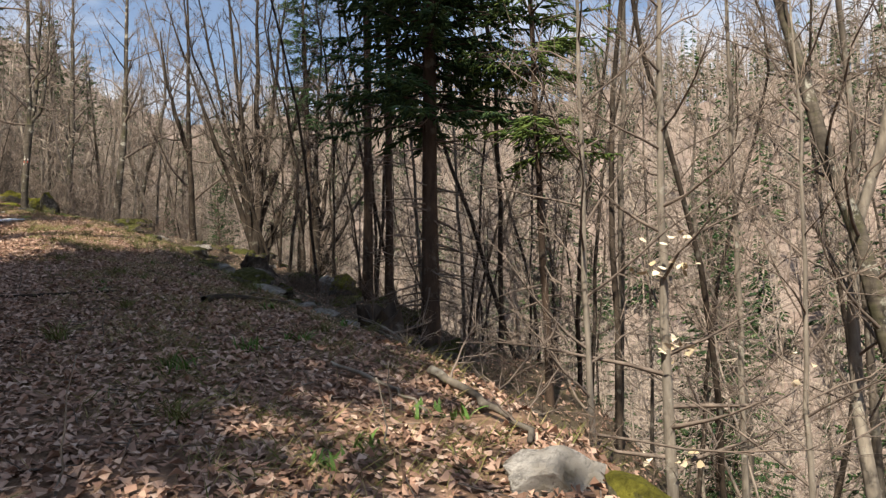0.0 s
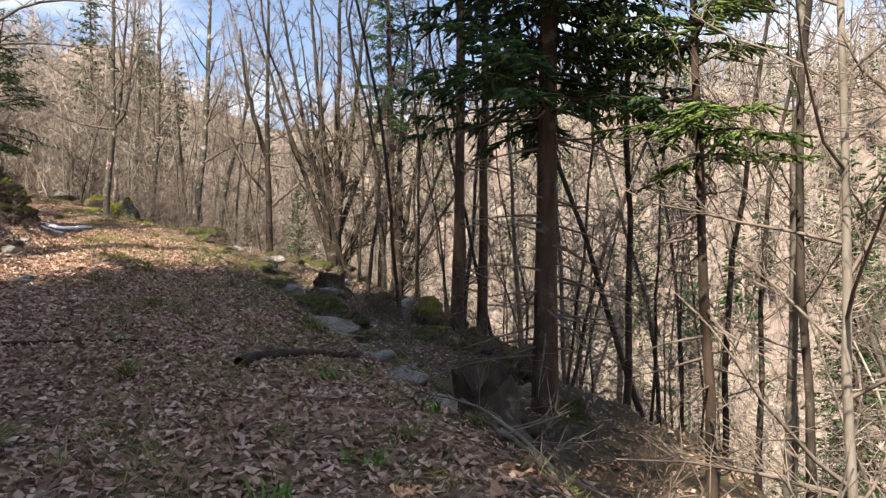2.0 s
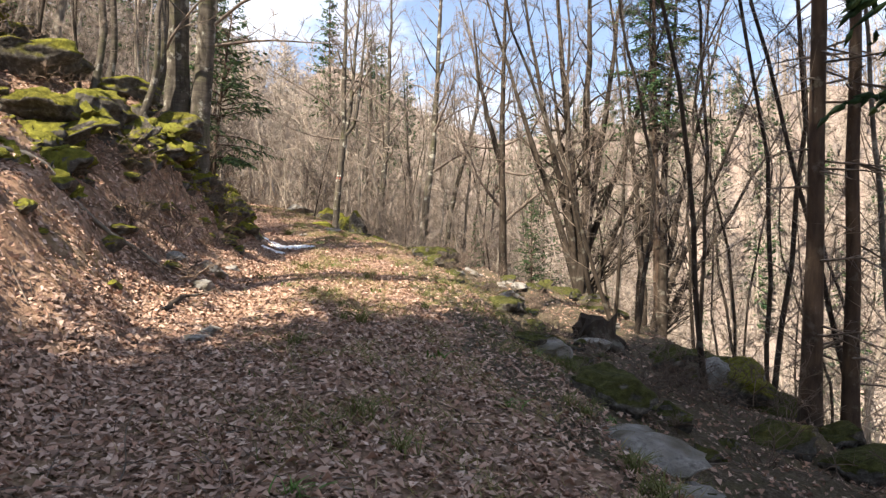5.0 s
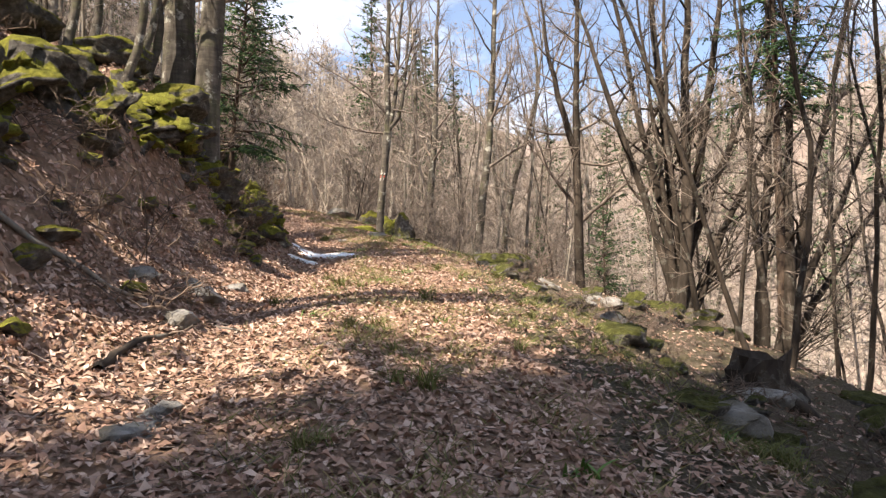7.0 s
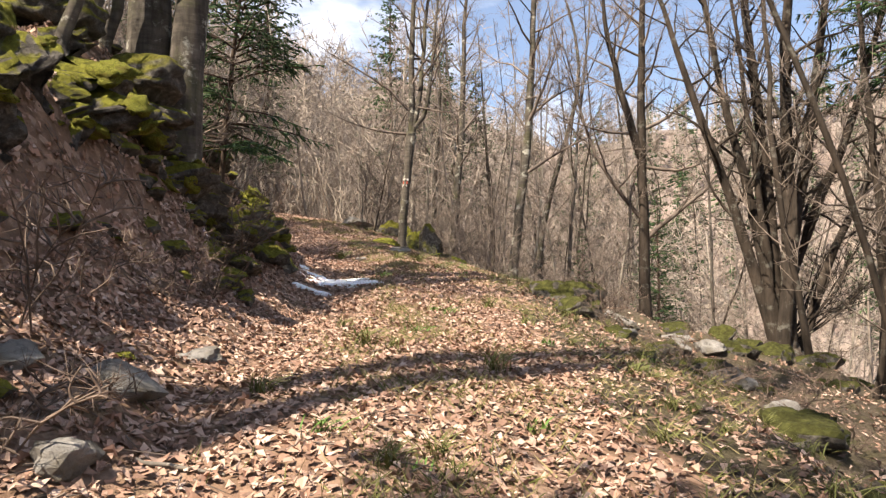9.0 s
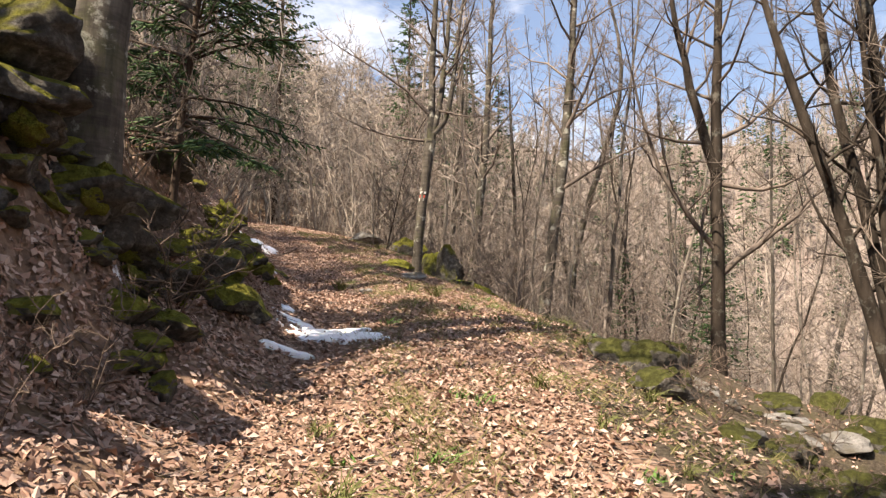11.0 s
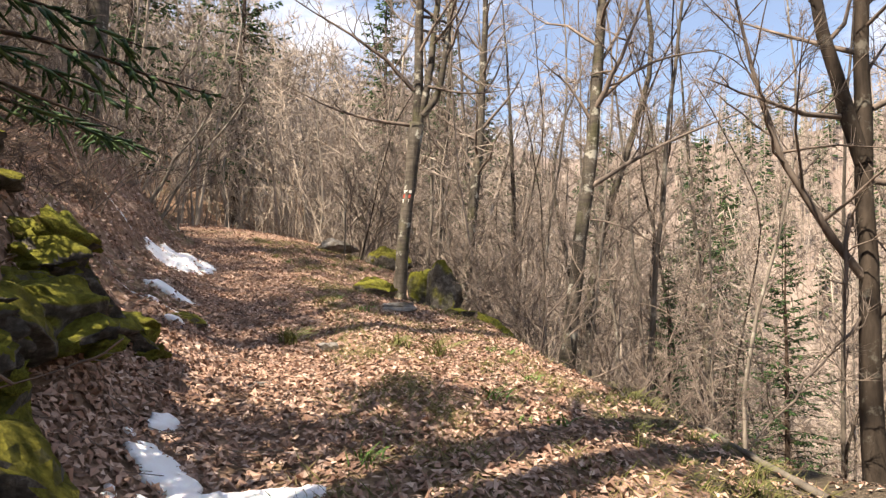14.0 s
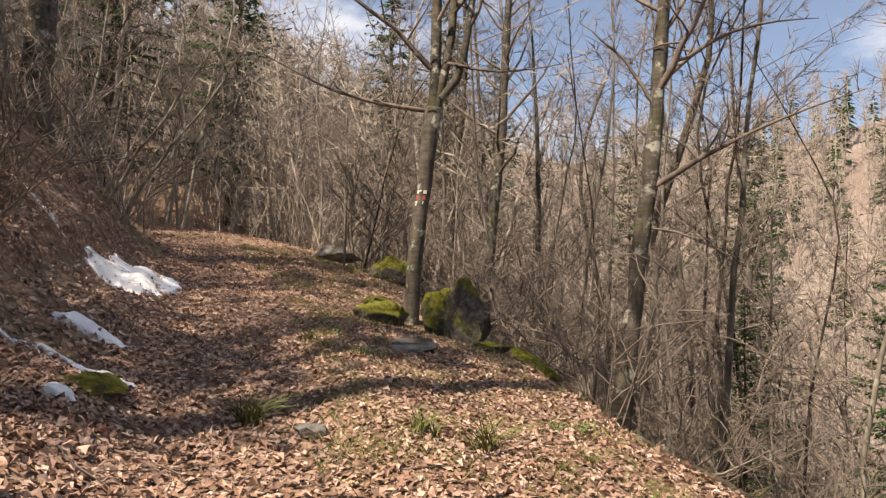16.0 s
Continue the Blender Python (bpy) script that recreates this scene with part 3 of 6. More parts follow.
def knotty_beech():
    rng = np.random.default_rng(12)
    root = new("beech_tree")
    p = stem(rng, [(0, 0, -0.4), (0.1, 0, 1.0), (0.22, 0, 2.0), (0.34, 0, 3.1), (0.47, 0.02, 4.2), (0.60, 0.04, 5.5), (0.70, 0.08, 7.2), (0.85, 0.2, 11), (0.9, 0.3, 15)], 30, 0.012)
    rad = flare(np.linspace(0.165, 0.02, 30), 2, 1.3)
    rad = rad * (1 + 0.10 * (np.sin(np.arange(30) * 2.6) > 0.55))
    tr = Geo()
    tr.tube(p, rad, 12, 0.06, rng)
    part("trunk", tr, BARK_BEECH, root, "grey beech bark, ringed and lichened")
    cr = Geo()
    limbs(rng, cr, [([(0.5, 0, 4.35), (0.95, -0.1, 4.7), (1.7, -0.2, 5.1), (2.5, -0.3, 5.5), (3.6, -0.4, 5.9)], 0.055), ([(0.42, 0, 3.75), (0.9, -0.2, 3.7), (1.5, -0.3, 3.35), (2.1, -0.3, 3.2)], 0.022),
                    ([(0.62, 0, 6.0), (1.2, 0, 6.6), (2.0, 0, 7.0), (3.2, 0.2, 7.2)], 0.05), ([(0.6, 0, 5.6), (0.1, 0.1, 6.4), (-0.6, 0.2, 7.0)], 0.04), ([(0.62, 0, 5.9), (1.1, -0.5, 7.0), (1.5, -0.8, 8.4)], 0.06)])
    boughs(rng, cr, p, rad, 24, 0.45, 2.4, 0.6)
    part("crown", cr, TWIG, root, "bare leafless twigs")
    return tagged(root, "leafless lichened beech with knobbly ringed trunk on the road's edge", "tree")
def sweeping_tree():
    rng = np.random.default_rng(13)
    root = new("maple_tree")
    p = stem(rng, [(0, 0, -0.6), (-0.02, 0, 1.5), (-0.03, 0, 3.0), (-0.04, 0.02, 4.2), (0.0, 0.05, 6.5), (0.08, 0.1, 11)], 16, 0.012)
    rad = flare(np.linspace(0.13, 0.02, 16), 2, 1.3)
    tr = Geo()
    tr.tube(p, rad, 10, 0.05, rng)
    fork = stem(rng, [(-0.05, 0, 3.6), (-0.25, 0, 4.2), (-0.5, 0, 5.1), (-0.75, 0, 6.2), (-0.9, 0.1, 8)], 10, 0.012)
    tr.tube(fork, np.linspace(0.095, 0.02, 10), 8, 0.05, rng)
    part("trunk", tr, BARK_HAZEL, root, "dark brown bark")
    cr = Geo()
    limbs(rng, cr, [([(-0.08, 0, 2.35), (-0.7, -0.1, 3.0), (-1.2, -0.15, 3.9), (-1.45, -0.2, 5.0), (-1.75, -0.2, 6.1)], 0.05), ([(0.05, 0, 1.9), (0.6, -0.1, 2.4), (1.3, -0.2, 3.0), (2.2, -0.3, 3.9)], 0.055),
                    ([(-0.1, 0, 1.9), (-0.6, -0.2, 1.5), (-1.1, -0.3, 0.9), (-1.5, -0.3, 0.5)], 0.02), ([(-0.3, 0, 4.1), (-1.0, -0.2, 4.1), (-1.9, -0.3, 4.4)], 0.035), ([(0.05, 0, 3.4), (0.7, -0.2, 3.2), (1.4, -0.3, 3.6), (2.2, -0.4, 4.5)], 0.04),
                    ([(-0.2, 0, 2.9), (-0.28, -0.1, 3.25), (-0.3, -0.1, 2.9), (-0.33, -0.1, 1.2)], 0.035), ([(0.05, 0, 4.2), (0.8, 0.2, 4.6), (1.7, 0.3, 5.8)], 0.04), ([(-0.6, 0, 5.4), (-0.2, 0.3, 6.6), (0.2, 0.4, 8.0)], 0.035)], sub=4.0)
    boughs(rng, cr, p, rad, 22, 0.42, 2.2, 0.5)
    boughs(rng, cr, fork, np.linspace(0.09, 0.02, 10), 12, 0.3, 1.6, 0.5)
    part("crown", cr, TWIG, root, "bare spreading twigs")
    return tagged(root, "leafless dark-barked tree with wide sweeping limbs", "tree")
def hazel_clump(seed, stems, thick, spray=0):
    """Stems from one stool: outward lean (x, y at 6 m up) for each."""
    rng = np.random.default_rng(seed)
    root = new("hazel_clump")
    stool = Geo()
    stool.tube([(0, 0, -0.5), (0, 0, 0.0), (0.02, 0, 0.25)], [0.55, 0.42, 0.26], 11, 0.14, rng)
    part("stool", stool, BARK_HAZEL, root, "dark knotted root stool")
    cr = Geo()
    for (lx, ly, h), r in zip(stems, thick):
        g = Geo()
        b = rng.normal(size=2) * 0.12
        p = stem(rng, [(b[0] + 0.04 * lx, b[1] + 0.04 * ly, -0.1), (b[0] + lx * 0.14, b[1] + ly * 0.14, h * 0.14), (lx * 0.42, ly * 0.42, h * 0.42), (lx * 0.72, ly * 0.72, h * 0.72), (lx, ly, h)], 14, 0.02)
        rad = np.linspace(r, 0.012, 14)
        g.tube(p, rad, 8, 0.05, rng)
        part("stem", g, BARK_HAZEL, root)
        boughs(rng, cr, p, rad, int(h * 2.4), 0.2, 1.7, 0.6, 5)
    for _ in range(spray):
        az = rng.uniform(-0.9, 0.9)
        d = rng.uniform(0.9, 2.6)
        p = stem(rng, [(0, 0, 0.1), (d * 0.4 * math.cos(az), d * 0.4 * math.sin(az), rng.uniform(0.5, 0.9)), (d * math.cos(az), d * math.sin(az), rng.uniform(1.0, 3.2))], 8, 0.03)
        rad = np.linspace(rng.uniform(0.012, 0.03), 0.005, 8)
        cr.tube(p, rad, 4)
        boughs(rng, cr, p, rad, 6, 0.3, 0.8, 0.5, 3)
    part("crown", cr, BARK_HAZEL, root, "dark bare hazel shoots")
    return root
def turned(ob, x, y, z, deg=BEARING):
    ob.matrix_basis = pose(x, y, z, 0, 0, deg)
    return ob
def flat_paint(name, c):
    return plain(name, [(0.3, tuple(0.7 * v for v in c)), (0.7, c)], 30.0, 0.8)
WHITE_PAINT, RED_PAINT = flat_paint("white_paint", (0.68, 0.66, 0.6)), flat_paint("red_paint", (0.5, 0.09, 0.06))

turned(forked_beech(), -17.3, 28.7, stand(-17.3, 28.7))
turned(knotty_beech(), -13.92, 29.14, stand(-13.92, 29.14))
turned(sweeping_tree(), -9.15, 25.4, stand(-9.15, 25.4, 0.1))
lean_beech = bare_tree(14, [(0, 0, -0.3), (0.1, 0, 2), (0.3, 0, 5), (0.5, 0.1, 9), (0.6, 0.2, 16)], 0.19, 0.02, BARK_BEECH, count=34, first=0.3, reach=2.4)
turned(tagged(lean_beech, "leafless slender beech with mossy foot behind a boulder", "tree"), -18.65, 34.3, stand(-18.65, 34.3))
clump = hazel_clump(21, [(-2.8, 0.2, 9), (-1.9, 0.4, 10.5), (-0.8, 0.2, 11.5), (0.4, 0, 12), (1.5, -0.2, 11), (2.9, -0.2, 9.5), (4.3, 0.1, 8.2), (-1.2, -0.5, 8)], [0.12, 0.11, 0.14, 0.15, 0.13, 0.11, 0.09, 0.08], 14)
turned(tagged(clump, "leafless hazel clump with dark stems on the bank's edge", "tree", "hazel clumps"), -6.6, 24.4, stand(-6.6, 24.4))
clump = hazel_clump(22, [(1.0, 0.2, 10.5), (2.2, 0, 9.5), (3.2, -0.3, 8.0), (0.3, 0.5, 11), (4.2, 0.2, 6.5), (-0.7, 0.1, 10)], [0.14, 0.12, 0.10, 0.12, 0.09, 0.1], 18)
turned(tagged(clump, "leaning leafless hazel clump with a spray of low shoots", "tree", "hazel clumps"), -4.85, 24.4, stand(-4.85, 24.4))

# the twin beech on the rocky ledge of the bank
def ledge_beech():
    rng = np.random.default_rng(31)
    root = new("old_beech_tree")
    tr = Geo()
    a = stem(rng, [(0, 0, -0.9), (0.0, 0, 0.3), (-0.05, 0, 2), (-0.1, 0, 5), (-0.2, 0.2, 14)], 14, 0.015)
    tr.tube(a, flare(np.linspace(0.23, 0.05, 14), 2, 1.4), 14, 0.05, rng)
    b = stem(rng, [(0.35, -0.1, -0.9), (0.42, -0.1, 0.3), (0.40, 0, 1.2), (0.52, 0, 2.5), (0.7, 0, 6), (0.9, 0.2, 13)], 14, 0.015)
    tr.tube(b, flare(np.linspace(0.19, 0.04, 14), 2, 1.3), 12, 0.05, rng)
    c = stem(rng, [(-0.25, -0.35, -0.4), (-0.42, -0.4, 0.15), (-0.2, -0.45, 0.5), (-0.1, -0.4, 1.2), (-0.15, -0.3, 3.0)], 12, 0.01)
    tr.tube(c, np.linspace(0.075, 0.03, 12), 8, 0.05, rng)
    part("trunk", tr, BARK_BEECH, root, "twin grey trunks with mossy feet")
    for x, y in ((-1.0, -0.5), (-0.6, -0.7), (-0.2, -0.6)):
        g = Geo()
        g.tube(stem(rng, [(0.3 * x + 0.15, 0.3 * y, 0.25), (x * 0.55, y * 0.6, 0.06), (x * 0.85, y * 0.9, -0.02), (x * 1.3, y * 1.2, -0.3)], 9, 0.04), np.linspace(0.13, 0.03, 9), 8, 0.12, rng)
        part("root", g, MOSSY_BARK, root, "mossy root gripping the rock")
    cr = Geo()
    boughs(rng, cr, a, np.linspace(0.25, 0.05, 14), 12, 0.3, 2.6, 0.4, 3)
    boughs(rng, cr, b, np.linspace(0.2, 0.04, 14), 10, 0.3, 2.4, 0.4, 3)
    limbs(rng, cr, [([(0.5, 0, 1.9), (1.3, -0.3, 2.5), (2.4, -0.5, 2.6), (3.6, -0.6, 2.3)], 0.035), ([(0.5, 0, 1.6), (1.6, -0.2, 1.7), (3.0, -0.3, 1.6)], 0.03), ([(-0.1, -0.4, 1.4), (0.5, -0.6, 2.2), (1.2, -0.8, 2.7)], 0.03)])
    part("crown", cr, TWIG, root, "bare leafless twigs")
    return tagged(root, "old twin-stemmed beech rooted over a mossy rock ledge", "tree")
MOSSY_BARK = bark("mossy_bark", (0.08, 0.07, 0.05), (0.2, 0.17, 0.12), moss=1.0)
turned(ledge_beech(), -12.72, 16.3, 5.0).scale = (1.1, 1.1, 1.1)

# spruces
small = spruce(41, 4.3, 0.05, 0.22, 1.5, "young_spruce", 1.2, 12, None, 0.26, 6, 0.014)
small.matrix_basis = pose(-13.5, 18.1, stand(-13.5, 18.1, 0.1), 0, 5, BEARING)
tagged(small, "young green spruce leaning out of the mossy bank", "tree", "spruces by the road")
big = spruce(42, 17.0, 0.125, 0.2, 1.5, "spruce_tree", 1.35, 44, None, 0.25, 9, 0.024)
big.matrix_basis = pose(-0.3, 10.4, stand(-0.3, 10.4, 0.2), 0, 1.5, 40)
tagged(big, "tall dark spruce with dead lower branches below the road", "tree", "spruces by the road")
for i, (x, y, h, r, bare, tl) in enumerate(((-1.75, 15.4, 17, 0.115, 0.42, 1.5), (-1.3, 15.7, 16, 0.10, 0.46, 2.5), (-4.6, 24.4, 15, 0.11, 0.4, 1.5), (1.35, 10.0, 10, 0.06, 0.38, 1.0))):
    sp = spruce(50 + i, h, r, bare, 1.05 if i == 3 else 1.6, "spruce_tree", 1.2, 32, SUNLIT_NEEDLE if i == 3 else None, 0.4, 6, 0.019)
    sp.matrix_basis = pose(x, y, stand(x, y, 0.2), 0, tl, 60 * i)
    tagged(sp, "straight spruce with bare dead lower twigs on the slope", "tree", "spruces by the road")

# the stout beech up the bank beyond the snow, and leaning poles below it
stout = bare_tree(15, [(0, 0, -0.8), (0, 0, 2), (-0.05, 0, 6), (0.1, 0.1, 11), (0.2, 0.2, 18)], 0.27, 0.03, BARK_BEECH, "old_beech_tree", 24, 0.3, 3.0)
turned(tagged(stout, "stout old beech with mossy foot high on the bank", "tree"), -23.2, 25.6, stand(-23.2, 25.6))
for seed, x, y, k, lab in ((16, -22.3, 26.4, 1.0, "thin pale pole leaning out over the snow"), (17, -22.6, 26.9, 1.35, "long thin pole leaning from the bank")):
    pole = bare_tree(seed, [(0, 0, -0.2), (0.55 * k, -0.1, 0.75 * k), (1.2 * k, -0.2, 1.6 * k), (1.9 * k, -0.3, 2.7 * k)], 0.035, 0.01, BARK_PALE, "leaning_sapling", 12, 0.35, 0.9, 3, 6)
    turned(tagged(pole, lab, "tree"), x, y, stand(x, y))

# ---- the wood on both slopes ----
def tree_kind(seed, h, r, first, reach, count, mat, twigs=4, bend=1.0):
    rng = np.random.default_rng(seed)
    w = rng.normal(size=6) * bend * 0.8
    return bare_tree(seed, [(0, 0, -0.4), (w[0] * 0.4, w[1] * 0.4, h * 0.3), (w[2], w[3], h * 0.65), (w[4] * 1.3, w[5] * 1.3, h)], r, 0.012, mat, "forest_tree", count, first, reach, twigs, 7, tip=0.006, thick=0.24, curl=0.11)
kinds = [tree_kind(101, 15, 0.12, 0.22, 2.6, 32, BARK_GREY), tree_kind(102, 13, 0.085, 0.18, 2.7, 34, BARK_PALE), tree_kind(103, 14, 0.065, 0.2, 2.6, 34, BARK_GREY), tree_kind(104, 11, 0.048, 0.14, 2.3, 32, BARK_PALE),
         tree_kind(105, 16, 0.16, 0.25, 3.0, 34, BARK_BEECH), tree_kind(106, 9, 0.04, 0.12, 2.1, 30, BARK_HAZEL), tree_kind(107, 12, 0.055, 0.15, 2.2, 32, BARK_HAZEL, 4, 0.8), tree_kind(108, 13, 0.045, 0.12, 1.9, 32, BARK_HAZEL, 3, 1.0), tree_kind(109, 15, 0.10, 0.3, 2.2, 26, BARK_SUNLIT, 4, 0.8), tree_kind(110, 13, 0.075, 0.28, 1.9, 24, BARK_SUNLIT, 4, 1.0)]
LABELS = ["tall leafless forest tree with grey bark", "leafless forest tree with pale sunlit bark", "slender leafless forest tree with grey bark", "thin pale leafless sapling pole", "tall stout leafless beech with lichened bark",
          "thin dark leafless sapling", "slim dark leafless pole leaning a little", "thin dark straight pole with few twigs", "smooth leafless beech with bark coloured sunlit-pale at the road's end", "slim leafless beech with bark coloured sunlit-pale at the road's end"]
used = set()
taken = [(-17.25, 28.7), (-13.8, 29.2), (-9.2, 25.5), (-18.65, 34.3), (-6.6, 24.4), (-4.85, 24.4), (-12.2, 15.8), (-13.5, 18.1), (-0.3, 9.9), (-1.6, 14.6), (-1.3, 15.6), (-4.6, 24.4), (1.35, 10.0)]
def from_road(s, u):
    """The place s metres along the road and u metres to its right."""
    i = min(max(int(np.searchsorted(ALONG, s)) - 1, 0), len(ROAD) - 2)
    d = (ROAD[i + 1] - ROAD[i]) / STEP[i]
    p = ROAD[i] + d * (s - ALONG[i])
    return float(p[0] + d[1] * u), float(p[1] - d[0] * u)
def grow(k, x, y, rng, size=None):
    size = size or rng.uniform(0.8, 1.2)
    m = pose(x, y, stand(x, y, 0.05), rng.normal() * 3.6, rng.normal() * 3.6, rng.uniform(0, 360)) @ Matrix.Diagonal((size, size, size * rng.uniform(0.9, 1.1), 1))
    if k in used:
        ob = copy_thing(kinds[k], m)
    else:
        ob = kinds[k]
        used.add(k)
        tagged(ob, LABELS[k], "tree", "forest trees")
    ob.matrix_basis = m
    taken.append((x, y))
    return ob
def scatter(rng, n, s0, s1, u0, u1, choose, gap=0.9, keep=None):
    done = tries = 0
    while done < n and tries < n * 12:
        tries += 1
        x, y = from_road(rng.uniform(s0, s1), rng.uniform(u0, u1))
        s, u = road_place(x, y)
        if not (u0 <= u <= u1) or (keep and not keep(x, y, s, u)) or min((x - a) ** 2 + (y - b) ** 2 for a, b in taken) < gap * gap:
            continue
        grow(choose[rng.integers(len(choose))], x, y, rng)
        done += 1
wood = np.random.default_rng(7)
scatter(wood, 46, 3, 26, 5.0, 15, [7, 7, 6, 5, 7, 2], 0.7, lambda x, y, s, u: x > -6.5)
scatter(wood, 16, 22, 40, 5.0, 14, [2, 3, 6, 7, 5], 1.3)
scatter(wood, 26, -6, 8, 4.5, 16, [1, 3, 1, 0, 4, 3, 5], 0.8, lambda x, y, s, u: x > 2.4 or y > 12)
scatter(wood, 30, 31, 50, 5.5, 17, [0, 2, 6, 4, 2, 7], 1.1)
scatter(wood, 44, 6, 60, 14, 40, [0, 1, 2, 3, 4, 1], 1.5)
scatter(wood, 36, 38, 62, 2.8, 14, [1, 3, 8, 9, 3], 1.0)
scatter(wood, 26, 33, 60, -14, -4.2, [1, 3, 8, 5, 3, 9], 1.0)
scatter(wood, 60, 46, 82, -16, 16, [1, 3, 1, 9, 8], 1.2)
scatter(wood, 30, 36, 56, -34, -7.0, [0, 1, 2, 4, 3], 1.6)
scatter(wood, 12, 21, 38, -24, -6.5, [0, 2, 1, 4], 2.6)
scatter(wood, 26, 14, 50, -45, -24, [0, 1, 2, 4, 3], 1.6)
# saplings by the marked beech and along the lower edge
for x, y, k, sz in ((-20.9, 32.3, 5, 0.7), (-20.5, 32.6, 3, 0.6), (-21.3, 32.1, 3, 0.5), (-19.4, 34.4, 3, 0.8), (-14.1, 28.4, 6, 0.45), (-12.3, 33.8, 7, 1.1), (-13.8, 32.7, 3, 1.0), (-4.4, 19.4, 6, 0.9), (-12.7, 14.2, 6, 0.5), (-13.3, 14.6, 5, 0.6), (-12.9, 13.4, 6, 0.55), (-13.8, 15.4, 3, 0.6), (-2.9, 16.4, 7, 0.9)):
    grow(k, x, y, wood, sz)

def spruce_copy(src, x, y, size, label, group="far spruces"):
    ob = copy_thing(src, Matrix())
    ob.matrix_basis = pose(x, y, stand(x, y, 0.2), 0, 0, wood.uniform(0, 360)) @ Matrix.Diagonal((size, size, size, 1))
    return tagged(ob, label, "tree", group)
# an unseen spruce, added with its copies below as shade casters
tall = spruce(61, 15.0, 0.16, 0.2, 2.4, "spruce_tree", 0.24, 6, None, 0.36, 6, 0.05)
plant(tagged(tall, "unseen tall dark spruce added above the road to cast shade", "tree", "spruces above the road"), -8.5, -9.5)
full = spruce(62, 15.0, 0.16, 0.12, 2.5, "spruce_tree", 0.36, 6, None, 0.38, 6, 0.042)
plant(tagged(full, "tall dark spruce among leafless trees", "tree", "far spruces"), -13.5, 44.5)
for s, u, sz in ((56, -3, 1.5), (62, 5, 1.6), (58, -9, 1.5), (66, -4, 1.7), (54, 18, 1.3), (47, 19, 1.2), (46, 27, 1.4), (30, 31, 1.4), (26, 30, 1.2), (22, 30, 1.3), (17, 22, 1.1), (12, 28, 1.2), (47, -10, 1.2), (8, 18, 1.1), (60, 20, 1.4)):
    x, y = from_road(s, u)
    spruce_copy(full, x, y, sz, "tall dark spruce among leafless trees")
for x, y, sz in ((-33.0, 51.0, 1.5), (-30.0, 52.5, 1.4)):
    spruce_copy(full, x, y, sz, "tall dark spruce standing above the wood ahead")
# young spruces below the road
for x, y, sz in ((-10.2, 31.5, 0.45), (-12.3, 31.0, 0.3)):
    spruce_copy(full, x, y, sz, "young spruce with thin green boughs below the road", "young spruces")
# unseen tall spruces added upslope behind the start; crowns shade road and poles below
for i, c in enumerate((-3.2, -3.9, -4.7, -5.6, -6.7, -7.7, -8.6, -9.4)):
    for j, a in enumerate((3.0, 0.0, -3.0, -6.0, -9.0, -12.0)):
        x, y = 0.954 * c + 0.3 * a + wood.normal() * 0.25, -0.3 * c + 0.954 * a + wood.normal() * 0.3
        if c < -9 and a < -1:
            continue
        if (x < -4.6 and road_place(x, y)[1] < -4.6) or (y < -1.5 and x < -2.8):
            sp = spruce_copy(tall, x, y, 0.92 + 0.1 * ((i + j) % 3), "unseen tall dark spruce added above the road to cast shade", "spruces above the road")
            sp.matrix_basis = sp.matrix_basis @ Matrix.Diagonal((1, 1, 2.2, 1))
# more unseen spruces added high on the bank, shading its upper end
for c, a, k in ((-22.3, 8.6, 1.5), (-23.6, 7.0, 1.7), (-27.0, 8.0, 1.8), (-29.4, 9.0, 1.8), (-32.0, 9.0, 1.9)):
    sp = spruce_copy(tall, 0.954 * c + 0.3 * a, -0.3 * c + 0.954 * a, 0.9, "unseen tall dark spruce added above the road to cast shade", "spruces above the road")
    sp.matrix_basis = sp.matrix_basis @ Matrix.Diagonal((1, 1, k, 1))
# unseen stout trees added up the bank; trunks throw bands of shade over the road
for i, (c, a) in enumerate(((-12.25, 2.4), (-12.7, 1.2), (-20.9, 8.4))):
    ob = bare_tree(130 + i, [(0, 0, -0.6), (0.05, 0.1, 4), (-0.1, 0.1, 9), (0.1, 0, 23)], 0.25, 0.1, BARK_BEECH, "old_beech_tree", 20, 0.62, 2.2, 4)
    plant(tagged(ob, "unseen stout beech added on the hillside to throw a shade band", "tree", "beeches above the road"), 0.954 * c + 0.3 * a, -0.3 * c + 0.954 * a, 0.1, 40 * i)
# crooked young beeches on the lip of the ledge
for i, (x, y, k, r) in enumerate(((-11.9, 14.6, 1.0, 0.065), (-12.4, 15.2, 1.15, 0.06), (-12.9, 14.4, 1.3, 0.07), (-13.4, 15.2, 1.4, 0.075))):
    ob = bare_tree(140 + i, [(0, 0, -0.3), (0.05, 0, 0.25 * k), (0.38, 0.05, 0.6 * k), (0.42, 0.1, 0.95 * k), (0.25, 0.1, 1.6 * k), (0.4, 0.2, 3.0 * k), (0.5, 0.3, 6.5 * k)], r, 0.012, BARK_BEECH, "crooked_beech", 9, 0.4, 1.0, 3, 8)
    turned(tagged(ob, "crooked young beech bent out from the rock ledge", "tree", "crooked beeches"), x, y, stand(x, y), BEARING + 25 * i)

